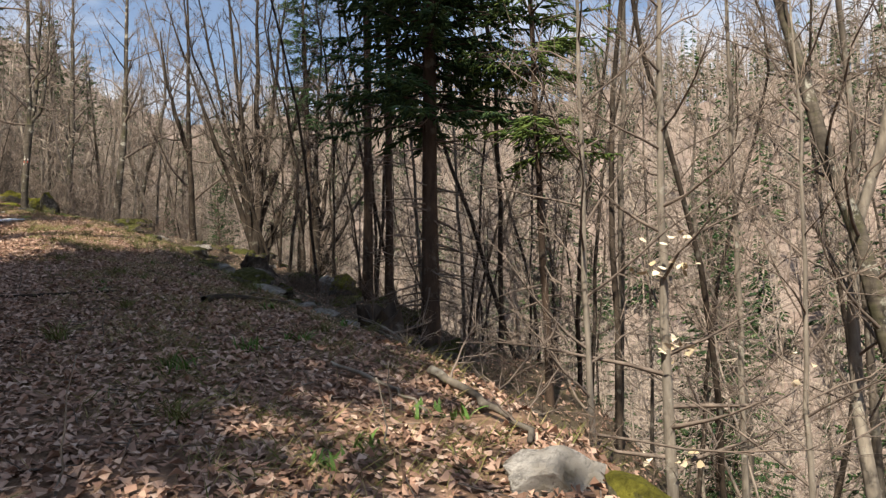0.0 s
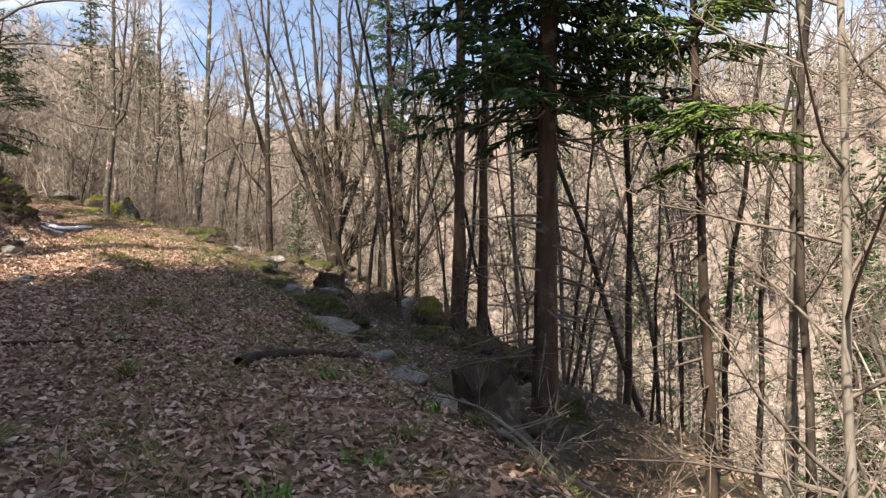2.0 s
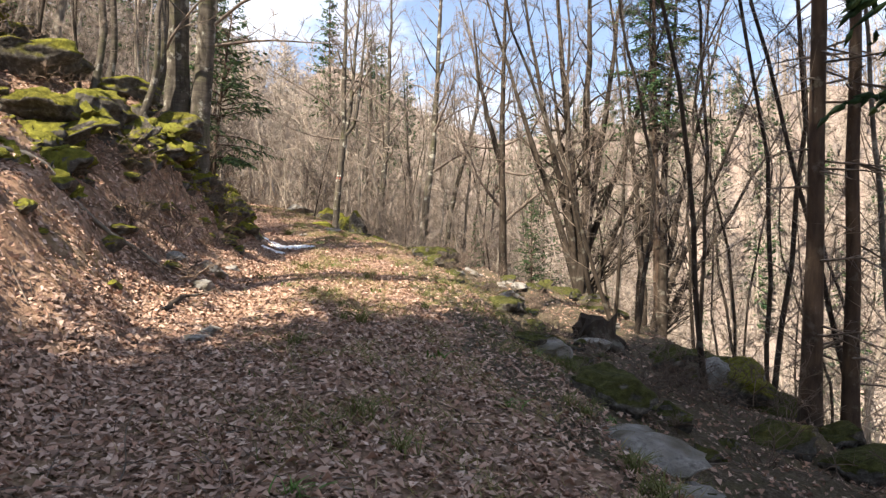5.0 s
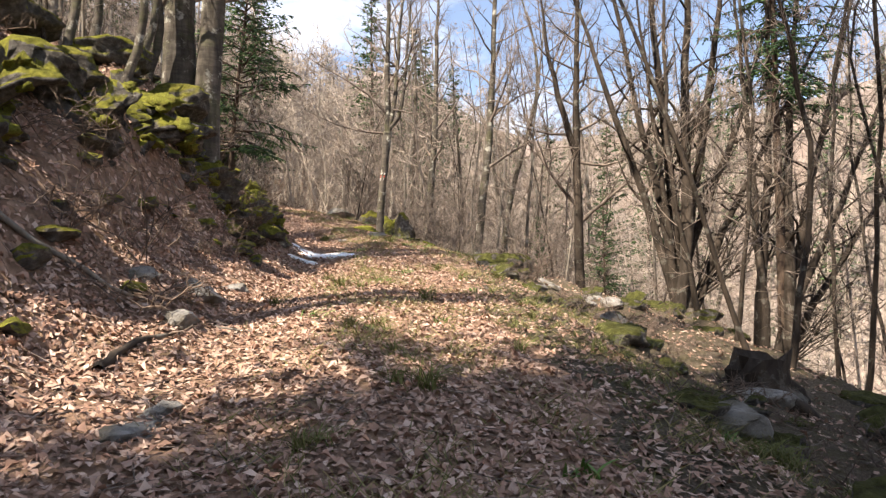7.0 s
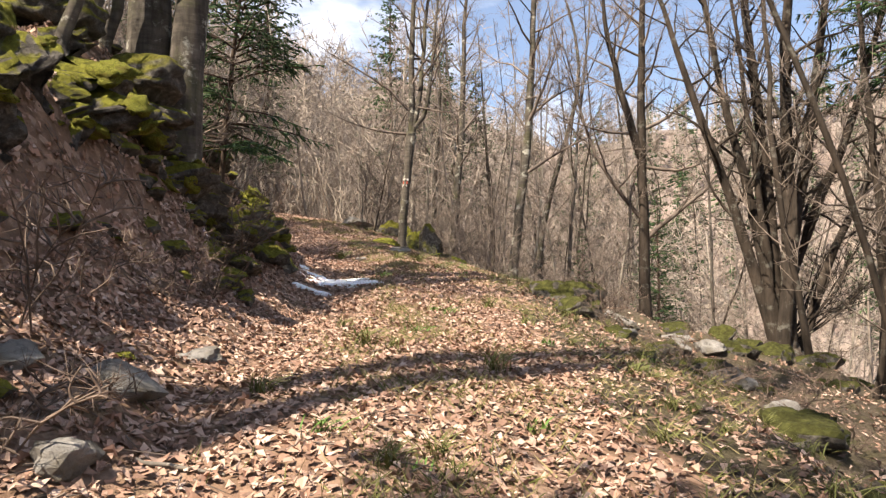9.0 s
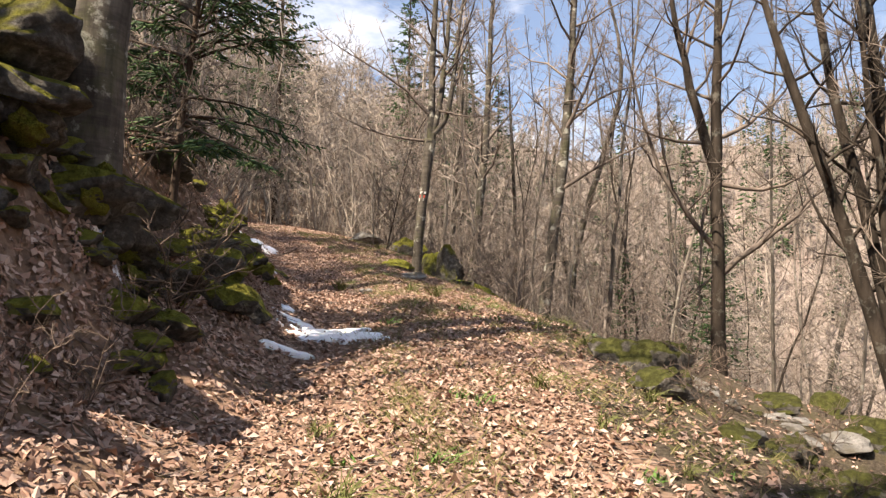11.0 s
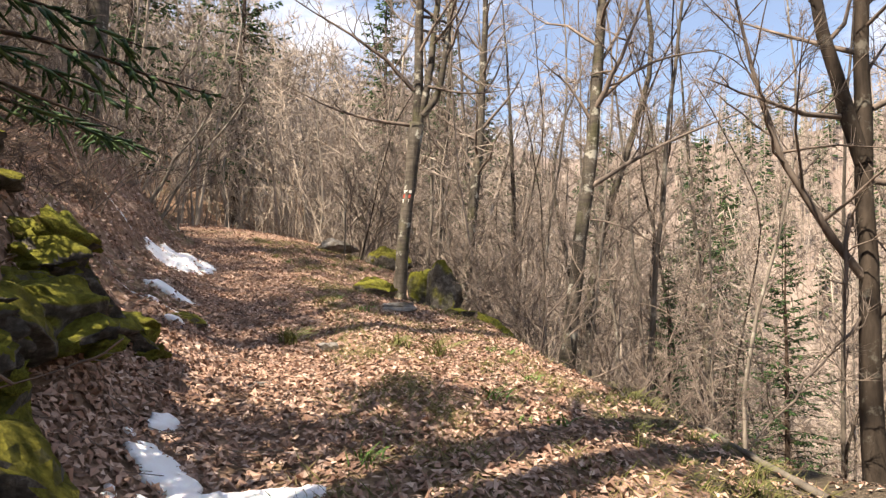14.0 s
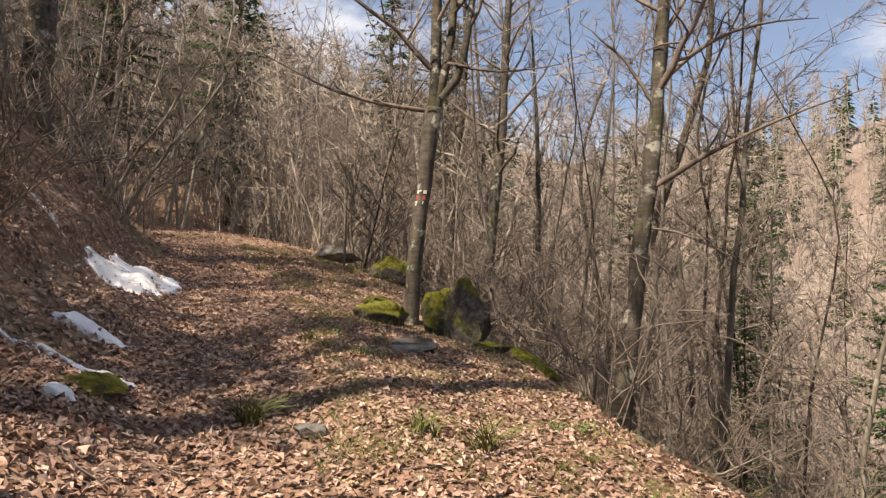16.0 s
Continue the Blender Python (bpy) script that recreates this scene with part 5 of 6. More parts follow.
# ---- snow ----
def snow(x, y, blobs, label, turn=0.0):
    """A thin patch of old snow: overlapping blobs (along, across, half length, half breadth, turn) around x, y."""
    step = 0.035
    reach = max(abs(b[0]) + b[2] for b in blobs) + 0.15
    reach = max(reach, max(abs(b[1]) + b[2] for b in blobs) + 0.15)
    ax = np.arange(-reach, reach, step)
    lx, ly = np.meshgrid(ax, ax)
    f = np.full(lx.shape, -1.0)
    for bx, by, ra, rb, w in blobs:
        c, s = math.cos(radians(w)), math.sin(radians(w))
        px, py = (lx - bx) * c + (ly - by) * s, -(lx - bx) * s + (ly - by) * c
        f = np.maximum(f, 1 - (px / ra) ** 2 - (py / rb) ** 2)
    f = f + 0.34 * wave(lx, ly, 0.16, x) + 0.32 * wave(lx, ly, 0.07, y)
    c, s = math.cos(radians(turn)), math.sin(radians(turn))
    wx, wy = x + lx * c - ly * s, y + lx * s + ly * c
    z = ground_z(wx, wy) + np.clip(f, -0.3, 0.6) * 0.07 + 0.012
    n = len(ax)
    keep = f > 0
    i, j = np.meshgrid(np.arange(n - 1), np.arange(n - 1), indexing="ij")
    ok = keep[:-1, :-1] & keep[1:, :-1] & keep[:-1, 1:] & keep[1:, 1:]
    q = np.stack([i * n + j, i * n + j + 1, (i + 1) * n + j + 1, (i + 1) * n + j], -1)[ok]
    ids, inv = np.unique(q, return_inverse=True)
    top = np.stack([wx.ravel(), wy.ravel(), z.ravel()], -1)[ids]
    low = top - np.array((0, 0, 0.06))
    inv = inv.reshape(-1, 4)
    edges = {}
    for a in inv:
        for k in range(4):
            e = (int(a[k]), int(a[(k + 1) % 4]))
            if (e[1], e[0]) in edges:
                del edges[(e[1], e[0])]
            else:
                edges[e] = 1
    m = len(top)
    g = Geo()
    g.add(np.concatenate([top, low]) - np.array((x, y, 0)), np.concatenate([inv, np.array([(b, a, a + m, b + m) for a, b in edges])]))
    ob = part("snow_patch", g, SNOW)
    ob.location = (x, y, 0)
    tagged(ob, label, "snow", "snow patches")
snow(-12.3, 18.95, [(0.35, 0.0, 0.62, 0.24, 12), (-0.25, 0.35, 0.55, 0.15, -40), (0.25, 0.3, 0.4, 0.12, 20)], "melting white snow patch lying across the road's edge", 20)
snow(-11.9, 18.2, [(0.08, 0.05, 0.22, 0.09, 10), (-0.1, -0.05, 0.15, 0.08, 70)], "small ragged snow remnant in the leaf litter", 20)
snow(-13.25, 19.65, [(0, 0, 0.2, 0.09, 120)], "tiny snow remnant in the leaf litter")
UX, UY = from_road(33.0, -2.55)
snow(UX, UY, [(0, 0, 0.8, 0.46, 0), (0.45, -0.35, 0.6, 0.2, 5), (-0.4, 0.3, 0.35, 0.22, 10)], "white snow patch at the foot of the bank", 127)
snow(-16.3, 22.0, [(0, 0, 0.5, 0.22, 50), (0.25, 0.2, 0.3, 0.12, 60)], "melting snow patch beside a mossy stone")
snow(-17.05, 22.8, [(0, 0, 0.36, 0.13, 50)], "narrow snow remnant at the bank's foot")
snow(-15.35, 21.45, [(0, 0, 0.16, 0.09, 0)], "tiny snow remnant in the leaf litter")
snow(-12.05, 16.3, [(0, 0, 0.26, 0.1, 60)], "small snow remnant between mossy boulders")
snow(-20.0, 23.8, [(0, 0, 0.4, 0.18, 40)], "snow remnant higher up the bank")

# ---- fallen wood, shrubs, grass ----
def fallen(name, label, ends, r, seed, twig=0, mat=None, lift=0.02, bow=0.1):
    rng = np.random.default_rng(seed)
    (ax, ay), (bx, by) = ends
    n = 12
    k = np.linspace(0, 1, n)
    nx, ny = -(by - ay), bx - ax
    w = bow * np.sin(k * 3.1) + rng.normal(size=n) * 0.015
    x, y = ax + (bx - ax) * k + nx * w, ay + (by - ay) * k + ny * w
    z = ground_z(x, y)
    z = np.maximum(z, np.interp(k, [0, 1], [z[0], z[-1]])) * 0.6 + z * 0.4 + lift + r
    p = np.stack([x, y, z], -1)
    o = p[0].copy()
    g = Geo()
    g.tube(p - o, np.linspace(r, r * 0.5, n) * (1 + 0.1 * rng.normal(size=n)), 8, 0.08, rng)
    ob = part(name, g, mat or BARK_GREY)
    if twig:
        t = Geo()
        boughs(rng, t, p - o, np.linspace(r, r * 0.5, n), twig, 0.15, 0.7, 0.25, 3)
        tagged(part("twig_rest", t, TWIG, ob), kind="stuff")
    ob.location = o
    return tagged(ob, label, "branch")
fallen("fallen_branch", "thick dead branch lying across the leaf litter", ((-2.62, 7.75), (-2.05, 9.2)), 0.045, 401, 0, BARK_HAZEL, 0.0, 0.06)
fallen("fallen_branch", "thin dead branch lying across the road", ((-5.2, 8.15), (-3.55, 8.3)), 0.02, 402, 0, BARK_HAZEL, 0.0, 0.04)
fallen("fallen_pole", "grey fallen pole sliding down the road's edge", ((-0.2, 5.3), (0.35, 3.95)), 0.03, 403, 2, BARK_GREY, 0.03, 0.03)
fallen("fallen_pole", "pale fallen stick across the edge", ((-0.9, 5.4), (-0.2, 4.4)), 0.015, 404, 0, BARK_PALE, 0.03, 0.05)
fallen("fallen_branch", "dead branch rotting in the litter below the bank", ((-8.15, 11.8), (-8.45, 12.7)), 0.035, 405, 1, BARK_HAZEL, 0.0, 0.1)
fallen("fallen_branch", "dead log lying along the road's edge", ((-12.65, 24.95), (-11.3, 23.5)), 0.035, 406, 2, BARK_HAZEL, 0.0, 0.05)
fallen("fallen_branch", "weathered log lying down the leafy bank", ((-9.85, 10.9), (-9.0, 12.7)), 0.035, 407, 0, BARK_PALE, 0.0, 0.02)
fallen("fallen_branch", "thin stick in the leaf litter", ((-8.6, 13.2), (-8.2, 13.36)), 0.012, 408, 0, BARK_PALE, 0.0, 0.05)
fallen("fallen_branch", "long dead branch lying on the road's edge", ((-9.6, 21.9), (-10.6, 23.3)), 0.03, 409, 1, BARK_GREY, 0.01, 0.05)
fallen("fallen_branch", "dead sticks piled on the lower edge", ((-0.9, 7.6), (-0.3, 6.5)), 0.02, 410, 5, BARK_GREY, 0.03, 0.1)
fallen("fallen_branch", "dead sticks piled on the lower edge", ((-1.9, 9.9), (-1.3, 8.5)), 0.025, 411, 5, BARK_PALE, 0.03, 0.1)
fallen("fallen_branch", "dead sticks piled on the lower edge", ((0.1, 6.0), (0.5, 4.9)), 0.02, 412, 6, BARK_GREY, 0.04, 0.1)

def tree_stump(x, y, r, h, seed, label):
    rng = np.random.default_rng(seed)
    root = new("tree_stump")
    g = Geo()
    ang = np.arange(14) * 2 * math.pi / 14
    rings = []
    for k, f in ((-0.3, 1.5), (0.0, 1.3), (0.3, 1.05), (0.7, 0.95), (1.0, 0.9)):
        rr = r * f * (1 + 0.13 * rng.normal(size=14))
        zz = h * k + (rng.uniform(-0.16, 0.12, 14) if k == 1.0 else 0)
        rings.append(np.stack([rr * np.cos(ang), rr * np.sin(ang), np.broadcast_to(zz, 14)], -1))
    rings.append(np.stack([0.5 * r * np.cos(ang), 0.5 * r * np.sin(ang), np.full(14, h * 0.75)], -1))
    v = np.concatenate(rings)
    quads = [(i * 14 + j, i * 14 + (j + 1) % 14, (i + 1) * 14 + (j + 1) % 14, (i + 1) * 14 + j) for i in range(5) for j in range(14)]
    g.add(v, quads, [(70, 70 + j, 71 + j) for j in range(1, 13)])
    part("trunk", g, BARK_HAZEL, root, "dark rotten wood", True)
    for a in (0.4, 1.8, 3.0, 4.4, 5.5):
        t = Geo()
        t.tube(stem(rng, [(0.7 * r * math.cos(a), 0.7 * r * math.sin(a), 0.15), (1.5 * r * math.cos(a), 1.5 * r * math.sin(a), 0.0), (2.4 * r * math.cos(a + 0.3), 2.4 * r * math.sin(a + 0.3), -0.2)], 7, 0.02), np.linspace(0.09, 0.03, 7), 7, 0.1, rng)
        part("root", t, BARK_HAZEL, root)
    root.matrix_basis = pose(x, y, stand(x, y))
    return tagged(root, label, "stump")
tree_stump(-0.85, 8.55, 0.26, 0.42, 451, "dark rotten stump on the road's lower edge")
tree_stump(-4.6, 17.0, 0.3, 0.4, 452, "dark upturned stump below the hazel clump")
def shrub(seed, n, height, spread_out, droop=-0.08, mat=None, thick=0.008):
    """A leafless shrub: arching stems with fine side twigs."""
    rng = np.random.default_rng(seed)
    root = new("bare_shrub")
    for _ in range(n):
        g = Geo()
        az = rng.uniform(0, 6.28)
        p = bent(rng, (rng.normal() * 0.06, rng.normal() * 0.06, -0.08), (math.cos(az) * spread_out, math.sin(az) * spread_out, 1), height * rng.uniform(0.6, 1.2), 7, 0.14, droop)
        rad = np.linspace(thick, 0.003, 8)
        g.tube(p, rad, 4)
        boughs(rng, g, p, rad, 7, 0.25, 0.42 * height, 0.45, 3, 0.6, 0.2, -0.02, 3.0, 0.0028)
        part("stem", g, mat or BRUSH, root)
    return root
shrubs = [shrub(501, 6, 1.3, 0.7), shrub(502, 7, 1.7, 0.9, -0.12), shrub(503, 5, 0.9, 0.8), shrub(504, 6, 2.3, 0.5, -0.03, TWIG)]
first_use = set()
def near_snow(x, y):
    """Whether x, y lies on or just below the snow at the bank's foot."""
    return any(math.hypot(x - a, y - b) < r for a, b, r in ((-20.0, 25.2, 1.6), (-18.9, 24.4, 1.1), (-18.0, 23.6, 1.1), (-17.05, 22.8, 1.1), (-16.3, 22.0, 1.1), (-15.4, 21.2, 0.9), (-14.6, 20.6, 0.9)))
bush = np.random.default_rng(77)
def put_shrub(k, x, y, size=1.0):
    ob = copy_thing(shrubs[k], Matrix()) if k in first_use else shrubs[k]
    first_use.add(k)
    ob.matrix_basis = pose(x, y, stand(x, y), bush.normal() * 6, bush.normal() * 6, bush.uniform(0, 360)) @ Matrix.Diagonal((size, size, size, 1))
    tagged(ob, "leafless twiggy shrub growing from the leafy bank" if road_place(x, y)[1] < 0 else "leafless twiggy shrub on the lower edge", "shrub", "bare shrubs")
for k, x, y, sz in ((2, -8.9, 12.7, 0.9), (1, -9.6, 13.2, 0.8), (0, -10.9, 15.6, 0.55), (0, -10.4, 14.9, 0.5), (1, -11.8, 16.9, 0.8), (2, -10.5, 14.3, 0.6), (0, -9.5, 12.4, 0.7), (1, -10.3, 12.7, 0.6), (3, -13.2, 17.4, 0.8), (0, -12.9, 17.9, 0.7)):
    put_shrub(k, x, y, sz)
for _ in range(46):
    s = bush.uniform(25.5, 44)
    x, y = from_road(s, -bush.uniform(3.4, 6.5))
    if near_snow(x, y):
        continue
    put_shrub(bush.integers(4), x, y, bush.uniform(0.7, 1.2))
for _ in range(16):
    x, y = from_road(bush.uniform(25, 35), -bush.uniform(3.3, 4.6))
    if near_snow(x, y):
        continue
    put_shrub(bush.integers(3), x, y, bush.uniform(0.5, 0.9))
put_shrub(3, -23.2, 27.4, 1.5)
put_shrub(3, -21.0, 32.3, 1.9)
put_shrub(3, -20.6, 32.5, 1.7)
for _ in range(26):
    x, y = from_road(bush.uniform(5, 20), -bush.uniform(3.8, 6.5))
    put_shrub(bush.integers(4), x, y, bush.uniform(0.6, 1.0))
for _ in range(60):
    x, y = from_road(bush.uniform(27, 50), bush.uniform(2.9, 9.5))
    put_shrub(bush.choice([0, 1, 3, 3]), x, y, bush.uniform(0.7, 1.7))
for _ in range(26):
    s = bush.uniform(2, 16)
    x, y = from_road(s, bush.uniform(2.3, 4.5) + (0 if s < 9 else 0.8))
    put_shrub(bush.integers(3), x, y, bush.uniform(0.4, 0.8))
for _ in range(14):
    x, y = from_road(bush.uniform(14, 23), bush.uniform(2.6, 4.6))
    put_shrub(bush.integers(3), x, y, bush.uniform(0.4, 0.8))

def tuft(seed, n, h, mat, wide=0.01):
    rng = np.random.default_rng(seed)
    g = Geo()
    g.add([(0, 0, -0.02)])
    for _ in range(n):
        az, b = rng.uniform(0, 6.28), rng.normal(size=2) * 0.05
        ln, out = h * rng.uniform(0.6, 1.2), rng.uniform(0.35, 1.1)
        k = np.linspace(0, 1, 5)
        x, y = b[0] + math.cos(az) * out * ln * k ** 1.5, b[1] + math.sin(az) * out * ln * k ** 1.5
        z = ln * (k - 0.45 * out * k ** 2)
        w = wide * (1 - k ** 2) + 0.0008
        px, py = -math.sin(az) * w, math.cos(az) * w
        v = np.concatenate([np.stack([x - px, y - py, z], -1), np.stack([x + px, y + py, z + 0.003], -1)])
        g.add(v, [(i, i + 1, i + 6, i + 5) for i in range(4)], [(-g.n, 0, 5)])
    return g.data("grass", mat)
GREEN = plain("green_herb", [(0.2, (0.06, 0.13, 0.025)), (0.6, (0.14, 0.24, 0.05)), (0.9, (0.24, 0.34, 0.09))], 8.0, 0.6, True)
tufts = [tuft(601, 40, 0.2, GRASS, 0.0035), tuft(602, 56, 0.26, GRASS, 0.0035), tuft(603, 26, 0.16, GREEN, 0.006), tuft(604, 14, 0.12, GREEN, 0.012)]
def put_tuft(k, x, y, size):
    ob = new("grass_tuft" if k < 3 else "green_herb", tufts[k])
    ob.matrix_basis = pose(x, y, stand(x, y, 0.005), 0, 0, bush.uniform(0, 360)) @ Matrix.Diagonal((size, size, size, 1))
    tagged(ob, ("half-dry yellow grass tuft in the leaf litter", "half-dry yellow grass tuft in the leaf litter", "fresh green grass tuft in the leaf litter", "low green herb sprouting in the leaf litter")[k], "grass" if k < 3 else "herb", "grass tufts" if k < 3 else "green herbs")
for k, x, y, sz in ((1, -14.81, 22.54, 1.1), (1, -13.16, 23.04, 1.2), (0, -13.6, 22.9, 1.1), (2, -15.39, 24.7, 1.0), (2, -8.11, 13.93, 0.8), (0, -7.48, 14.05, 0.8), (1, -14.76, 22.52, 1.0), (2, -11.89, 21.66, 1.0), (3, -0.59, 3.55, 0.9), (3, -0.21, 4.45, 1.0), (3, -0.5, 3.8, 0.8), (2, -1.5, 5.6, 1.0), (3, -1.3, 6.2, 1.0), (3, -0.05, 4.5, 0.9)):
    put_tuft(k, x, y, sz)
for _ in range(110):
    s = bush.uniform(3, 40)
    u = bush.normal() * 0.55 if bush.random() < 0.4 else bush.uniform(1.0, 2.6)
    x, y = from_road(s, u)
    put_tuft(bush.choice([0, 0, 1, 0, 2, 3]), x, y, bush.uniform(0.5, 1.0))

def dry_stalk(x, y, h, lean, seed):
    """A dead weed stalk, bare and slightly crooked."""
    rng = np.random.default_rng(seed)
    p = stem(rng, [(0, 0, -0.05), (lean * 0.3, 0.02, h * 0.35), (lean * 0.55, -0.02, h * 0.7), (lean, 0, h)], 9, 0.006)
    g = Geo()
    g.tube(p, np.linspace(0.006, 0.0025, 9), 5)
    ob = part("dry_stalk", g, BARK_PALE)
    ob.matrix_basis = pose(x, y, stand(x, y), 0, 0, 0)
    tagged(ob, "thin pale dead weed stalk standing in the litter", "plant", "dead stalks")
dry_stalk(-1.64, 3.27, 0.55, 0.10, 440)
dry_stalk(-0.41, 4.41, 0.30, 0.00, 441)
dry_stalk(-0.37, 3.82, 0.35, -0.05, 442)
dry_stalk(-2.87, 6.10, 0.20, 0.05, 443)
dry_stalk(-5.17, 8.74, 0.40, 0.10, 444)
for i, (x, y, w) in enumerate(((0.1, 6.6, 0.9), (-0.25, 7.2, 2.2), (0.35, 6.1, 0.3), (0.0, 6.0, 1.6), (-0.7, 8.1, 0.5), (0.5, 5.6, 1.2))):
    fallen("fallen_branch", "pale broken branch caught on the lower edge", ((x, y), (x + 1.2 * math.cos(w), y + 1.2 * math.sin(w) - 0.4)), 0.016, 480 + i, 3, BARK_PALE, 0.12, 0.12)
# slim sapling holding last year's pale leaves
def leaf_shape(size=1.0, curl=0.3):
    v = np.array([(0, 0, 0), (-0.36, 0.36, curl * 0.3), (-0.3, 0.72, curl * 0.2), (0, 1.12, -curl * 0.25), (0.3, 0.72, curl * 0.25), (0.36, 0.36, curl * 0.35), (0, 0.45, 0.0)]) * 0.075 * size
    return v, [(0, 6, 1), (1, 6, 2), (2, 6, 3), (3, 6, 4), (4, 6, 5), (5, 6, 0)]
PALE_LEAF = plain("bleached_leaf", [(0.2, (0.45, 0.36, 0.22)), (0.6, (0.68, 0.58, 0.42)), (0.9, (0.8, 0.73, 0.58))], 20.0, 0.7, True)
def leafy_sapling(seed, x, y, h, r, spots, label):
    rng = np.random.default_rng(seed)
    root = new("beech_sapling")
    p = stem(rng, [(0, 0, -0.2), (-0.03, 0, h * 0.3), (0.02, 0, h * 0.6), (-0.02, 0.05, h)], 16, 0.015)
    rad = np.linspace(r, 0.008, 16)
    g = Geo()
    g.tube(p, rad, 8, 0.05, rng)
    part("trunk", g, BARK_PALE, root)
    c = Geo()
    boughs(rng, c, p, rad, 26, 0.12, 1.9, 0.35, 4, 0.5, 0.12, 0.03)
    part("crown", c, TWIG, root, "thin bare twigs")
    for z, n in spots:
        f = Geo()
        for _ in range(n):
            v, t = leaf_shape(rng.uniform(0.9, 1.5), rng.normal() * 0.6)
            m = np.array(Euler((rng.uniform(2.2, 3.6), rng.normal() * 0.5, rng.uniform(0, 6.28))).to_matrix())
            f.add(v @ m.T + np.array((rng.normal() * 0.14, rng.normal() * 0.14, z + rng.normal() * 0.05)), None, t)
        part("dry_leaves", f, PALE_LEAF, root, "bleached dry leaves")
    root.matrix_basis = pose(x, y, stand(x, y))
    return tagged(root, label, "tree", "beech saplings")
leafy_sapling(701, 2.0, 7.0, 7.5, 0.062, ((2.1, 15), (2.85, 16), (1.1, 9), (3.2, 6)), "slim beech sapling holding a few bleached dry leaves")
leafy_sapling(702, 1.2, 6.7, 7.0, 0.035, ((0.6, 5),), "slim bare beech sapling on the slope")
leafy_sapling(703, 3.1, 6.6, 6.0, 0.035, ((2.6, 4),), "slim bare beech sapling on the slope")

# ---- leaf litter ----
def litter(n, s0, s1, u0, u1, size, seed):
    rng = np.random.default_rng(seed)
    s, u = rng.uniform(s0, s1, n), rng.uniform(u0, u1, n)
    # few leaves lie on the dark soil of the lower edge
    bare = (u > 1.35) & (s > 5) & (s < 26) & (rng.random(n) < np.where(s > 14, 0.62, 0.4))
    s, u = s[~bare], u[~bare]
    n = len(s)
    k = np.clip(np.searchsorted(ALONG, s) - 1, 0, len(ROAD) - 2)
    d = (ROAD[k + 1] - ROAD[k]) / STEP[k][:, None]
    x = ROAD[k, 0] + d[:, 0] * (s - ALONG[k]) + d[:, 1] * u
    y = ROAD[k, 1] + d[:, 1] * (s - ALONG[k]) - d[:, 0] * u
    base = np.array([(0, -0.5, 0), (-0.34, 0.02, 1), (0, 0.6, -0.5), (0.34, 0.02, 1), (0, 0.05, 0)])
    sz = size * rng.uniform(0.4, 1.45, n)
    curl = rng.normal(size=n) * 0.22 + 0.06
    v = np.repeat(base[None], n, 0)
    v[:, :, 2] *= curl[:, None]
    v[:, :, 0] *= rng.uniform(0.7, 1.2, (n, 1))
    v = v * sz[:, None, None]
    w, tx, ty = rng.uniform(0, 6.28, n), rng.normal(size=n) * 0.22, rng.normal(size=n) * 0.22
    z = v[:, :, 2] + v[:, :, 1] * tx[:, None] + v[:, :, 0] * ty[:, None]
    c, si = np.cos(w)[:, None], np.sin(w)[:, None]
    px, py = v[:, :, 0] * c - v[:, :, 1] * si + x[:, None], v[:, :, 0] * si + v[:, :, 1] * c + y[:, None]
    e = 0.12
    gz = ground_z(x, y)
    gx, gy = (ground_z(x + e, y) - gz) / e, (ground_z(x, y + e) - gz) / e
    flat = 1 / np.sqrt(1 + gx ** 2 + gy ** 2)
    dx, dy = px - x[:, None], py - y[:, None]
    # lay each leaf in the slope: shorten it along the fall line
    g2 = np.maximum(gx ** 2 + gy ** 2, 1e-6)
    along = (dx * gx[:, None] + dy * gy[:, None]) * ((flat - 1) / g2)[:, None]
    dx, dy = dx + along * gx[:, None], dy + along * gy[:, None]
    z = z + 0.012 + rng.uniform(0, 0.02, (n, 1))
    px, py = x[:, None] + dx - z * (gx * flat)[:, None], y[:, None] + dy - z * (gy * flat)[:, None]
    pz = gz[:, None] + gx[:, None] * dx + gy[:, None] * dy + z * flat[:, None]
    g = Geo()
    o = np.arange(n)[:, None] * 5
    tris = np.concatenate([o + [[0, 4, 1]], o + [[1, 4, 2]], o + [[2, 4, 3]], o + [[3, 4, 0]]])
    g.add(np.stack([px, py, pz], -1).reshape(-1, 3), None, tris)
    return g
for name, args in (("leaf_litter", (150000, 1, 40, -2.4, 2.4, 0.053, 801)), ("leaf_litter", (74000, 5, 36, -7.0, -1.6, 0.058, 802)), ("leaf_litter", (42000, 2, 36, 2.2, 7.0, 0.055, 803)), ("leaf_litter", (12000, 36, 52, -5, 3, 0.07, 804))):
    tagged(part(name, litter(*args), LEAF, flat=True), "curled brown dry beech leaves covering the ground", "leaves", kind="stuff")

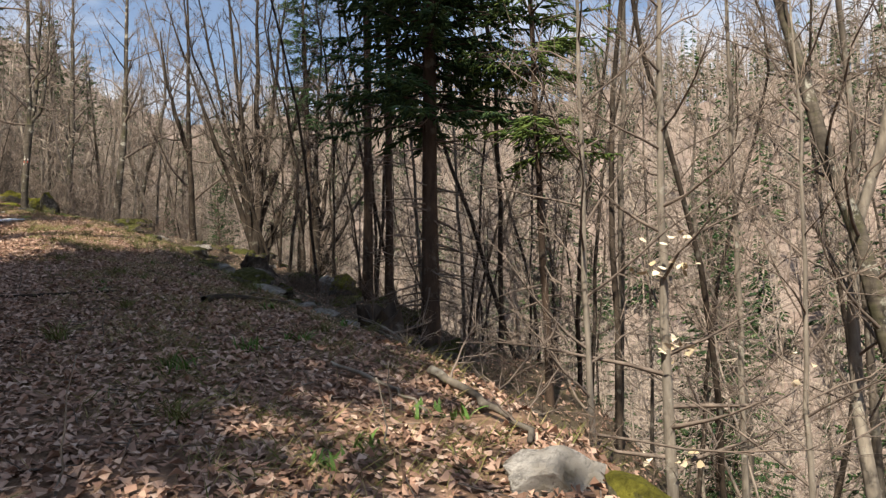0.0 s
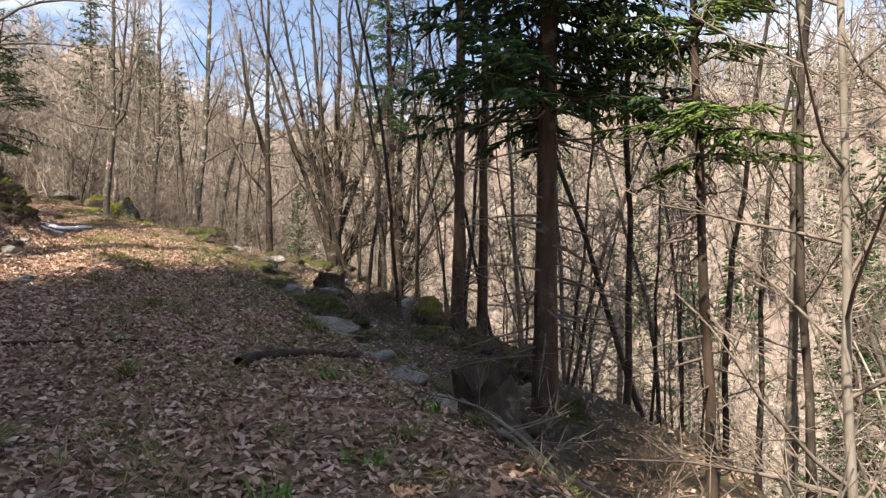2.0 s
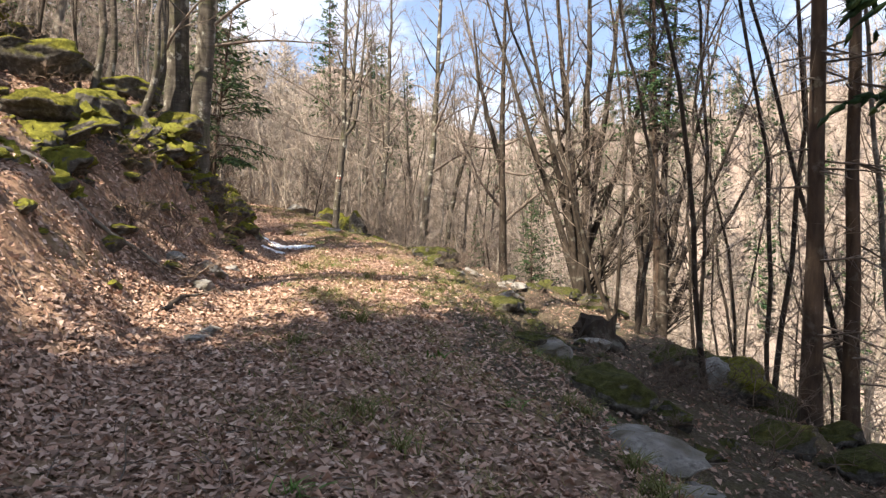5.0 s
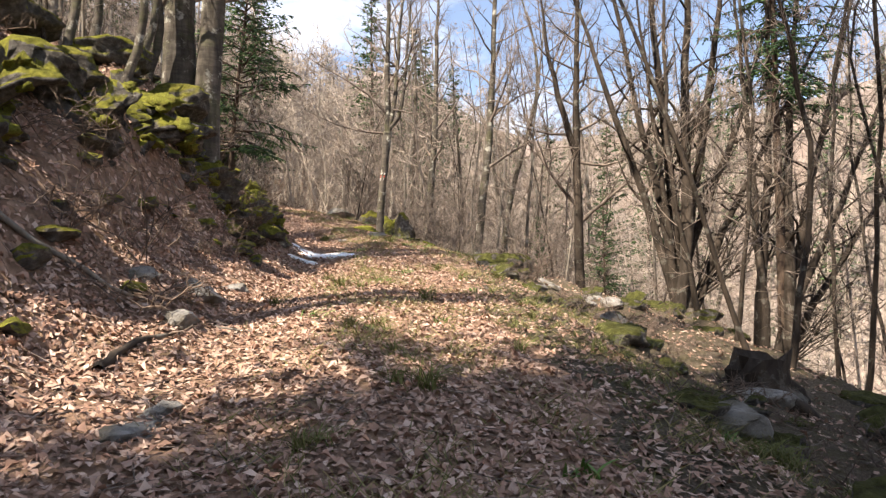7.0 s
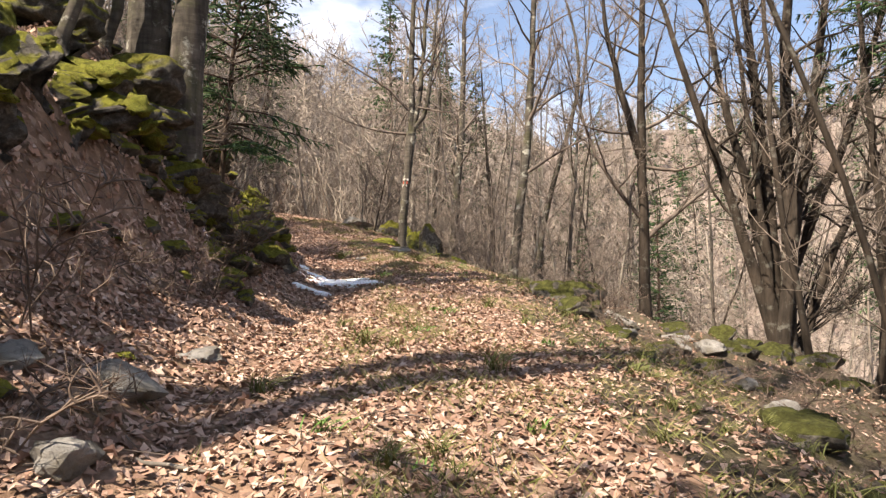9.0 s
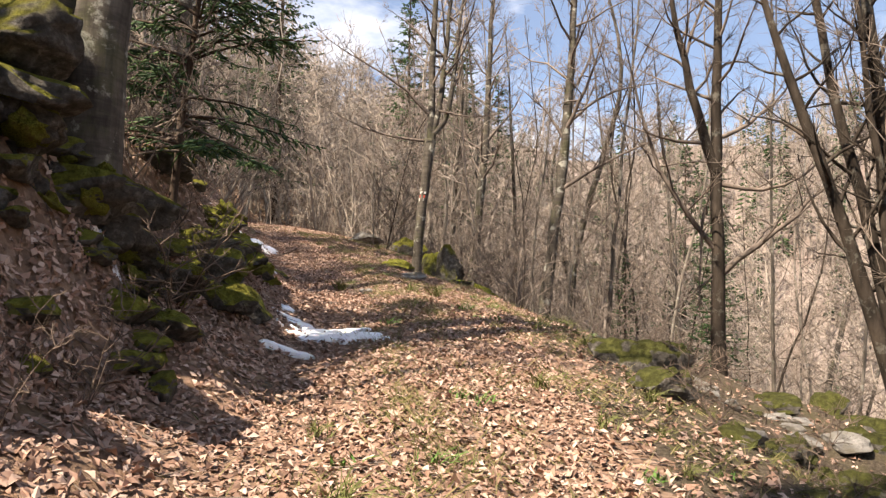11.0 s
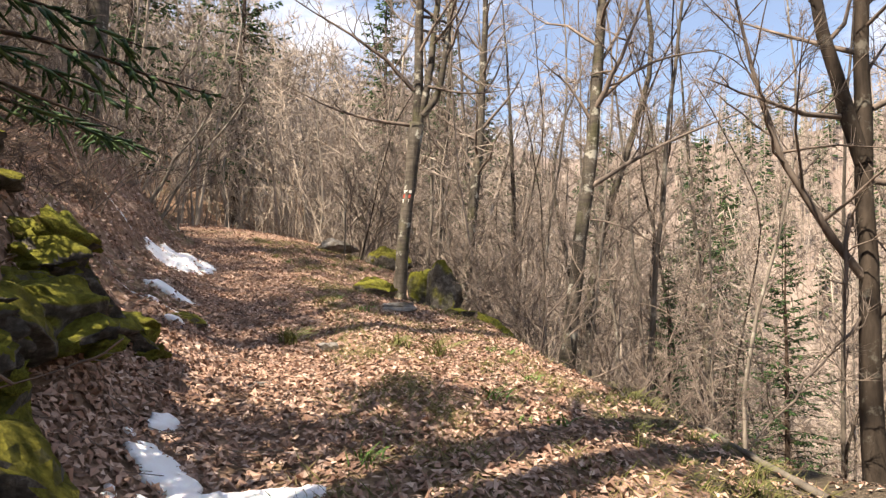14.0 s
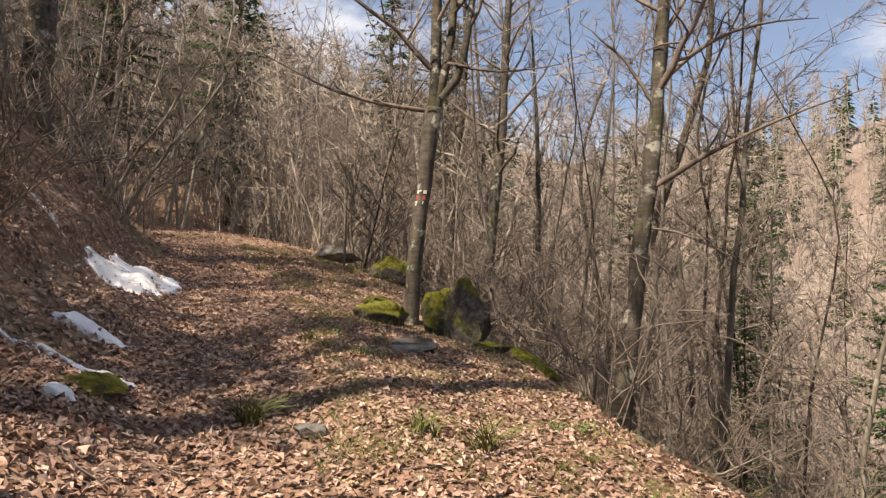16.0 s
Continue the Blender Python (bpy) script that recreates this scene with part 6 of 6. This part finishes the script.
def dead_grass(n, seed):
    """Thin straw and green blades in patches along the middle and the lower side of the road."""
    rng = np.random.default_rng(seed)
    s, u = rng.uniform(2, 42, n), np.where(rng.random(n) < 0.45, rng.normal(size=n) * 0.4, rng.uniform(0.7, 3.0, n))
    k = np.clip(np.searchsorted(ALONG, s) - 1, 0, len(ROAD) - 2)
    d = (ROAD[k + 1] - ROAD[k]) / STEP[k][:, None]
    x = ROAD[k, 0] + d[:, 0] * (s - ALONG[k]) + d[:, 1] * u
    y = ROAD[k, 1] + d[:, 1] * (s - ALONG[k]) - d[:, 0] * u
    keep = wave(x, y, 0.8, 4) + 0.7 * wave(x, y, 0.3, 6) + 0.5 * rng.normal(size=n) > 0.45
    x, y = x[keep], y[keep]
    m = len(x)
    b = np.stack([x, y, ground_z(x, y) + 0.004], -1)
    t = b + np.stack([rng.normal(size=m) * 0.07, rng.normal(size=m) * 0.07, rng.uniform(0.03, 0.13, m)], -1)
    g = Geo()
    g.blades(b, t, rng.uniform(0.0025, 0.005, m))
    tagged(part("road_grass", g, GRASS, flat=True), "thin straw and green grass blades between the leaves", "grass", kind="stuff")
dead_grass(110000, 821)

def debris(n, seed):
    """Broken twigs strewn over the litter."""
    rng = np.random.default_rng(seed)
    g = Geo()
    s, u = rng.uniform(2, 38, n), rng.uniform(-3.2, 4.2, n)
    k = np.clip(np.searchsorted(ALONG, s) - 1, 0, len(ROAD) - 2)
    d = (ROAD[k + 1] - ROAD[k]) / STEP[k][:, None]
    x = ROAD[k, 0] + d[:, 0] * (s - ALONG[k]) + d[:, 1] * u
    y = ROAD[k, 1] + d[:, 1] * (s - ALONG[k]) - d[:, 0] * u
    w, ln = rng.uniform(0, 6.28, n), rng.uniform(0.08, 0.45, n)
    x2, y2 = x + np.cos(w) * ln, y + np.sin(w) * ln
    g.spikes(np.stack([x, y, ground_z(x, y) + 0.025], -1), np.stack([x2, y2, ground_z(x2, y2) + rng.uniform(0.02, 0.07, n)], -1), rng.uniform(0.003, 0.007, n))
    tagged(part("twig_debris", g, TWIG), "broken grey twigs strewn over the leaf litter", "twigs", kind="stuff")
debris(5000, 811)
for _ in range(90):
    x, y = from_road(bush.uniform(6, 27), bush.uniform(1.7, 3.4))
    put_tuft(bush.choice([0, 1, 0]), x, y, bush.uniform(0.4, 0.8))
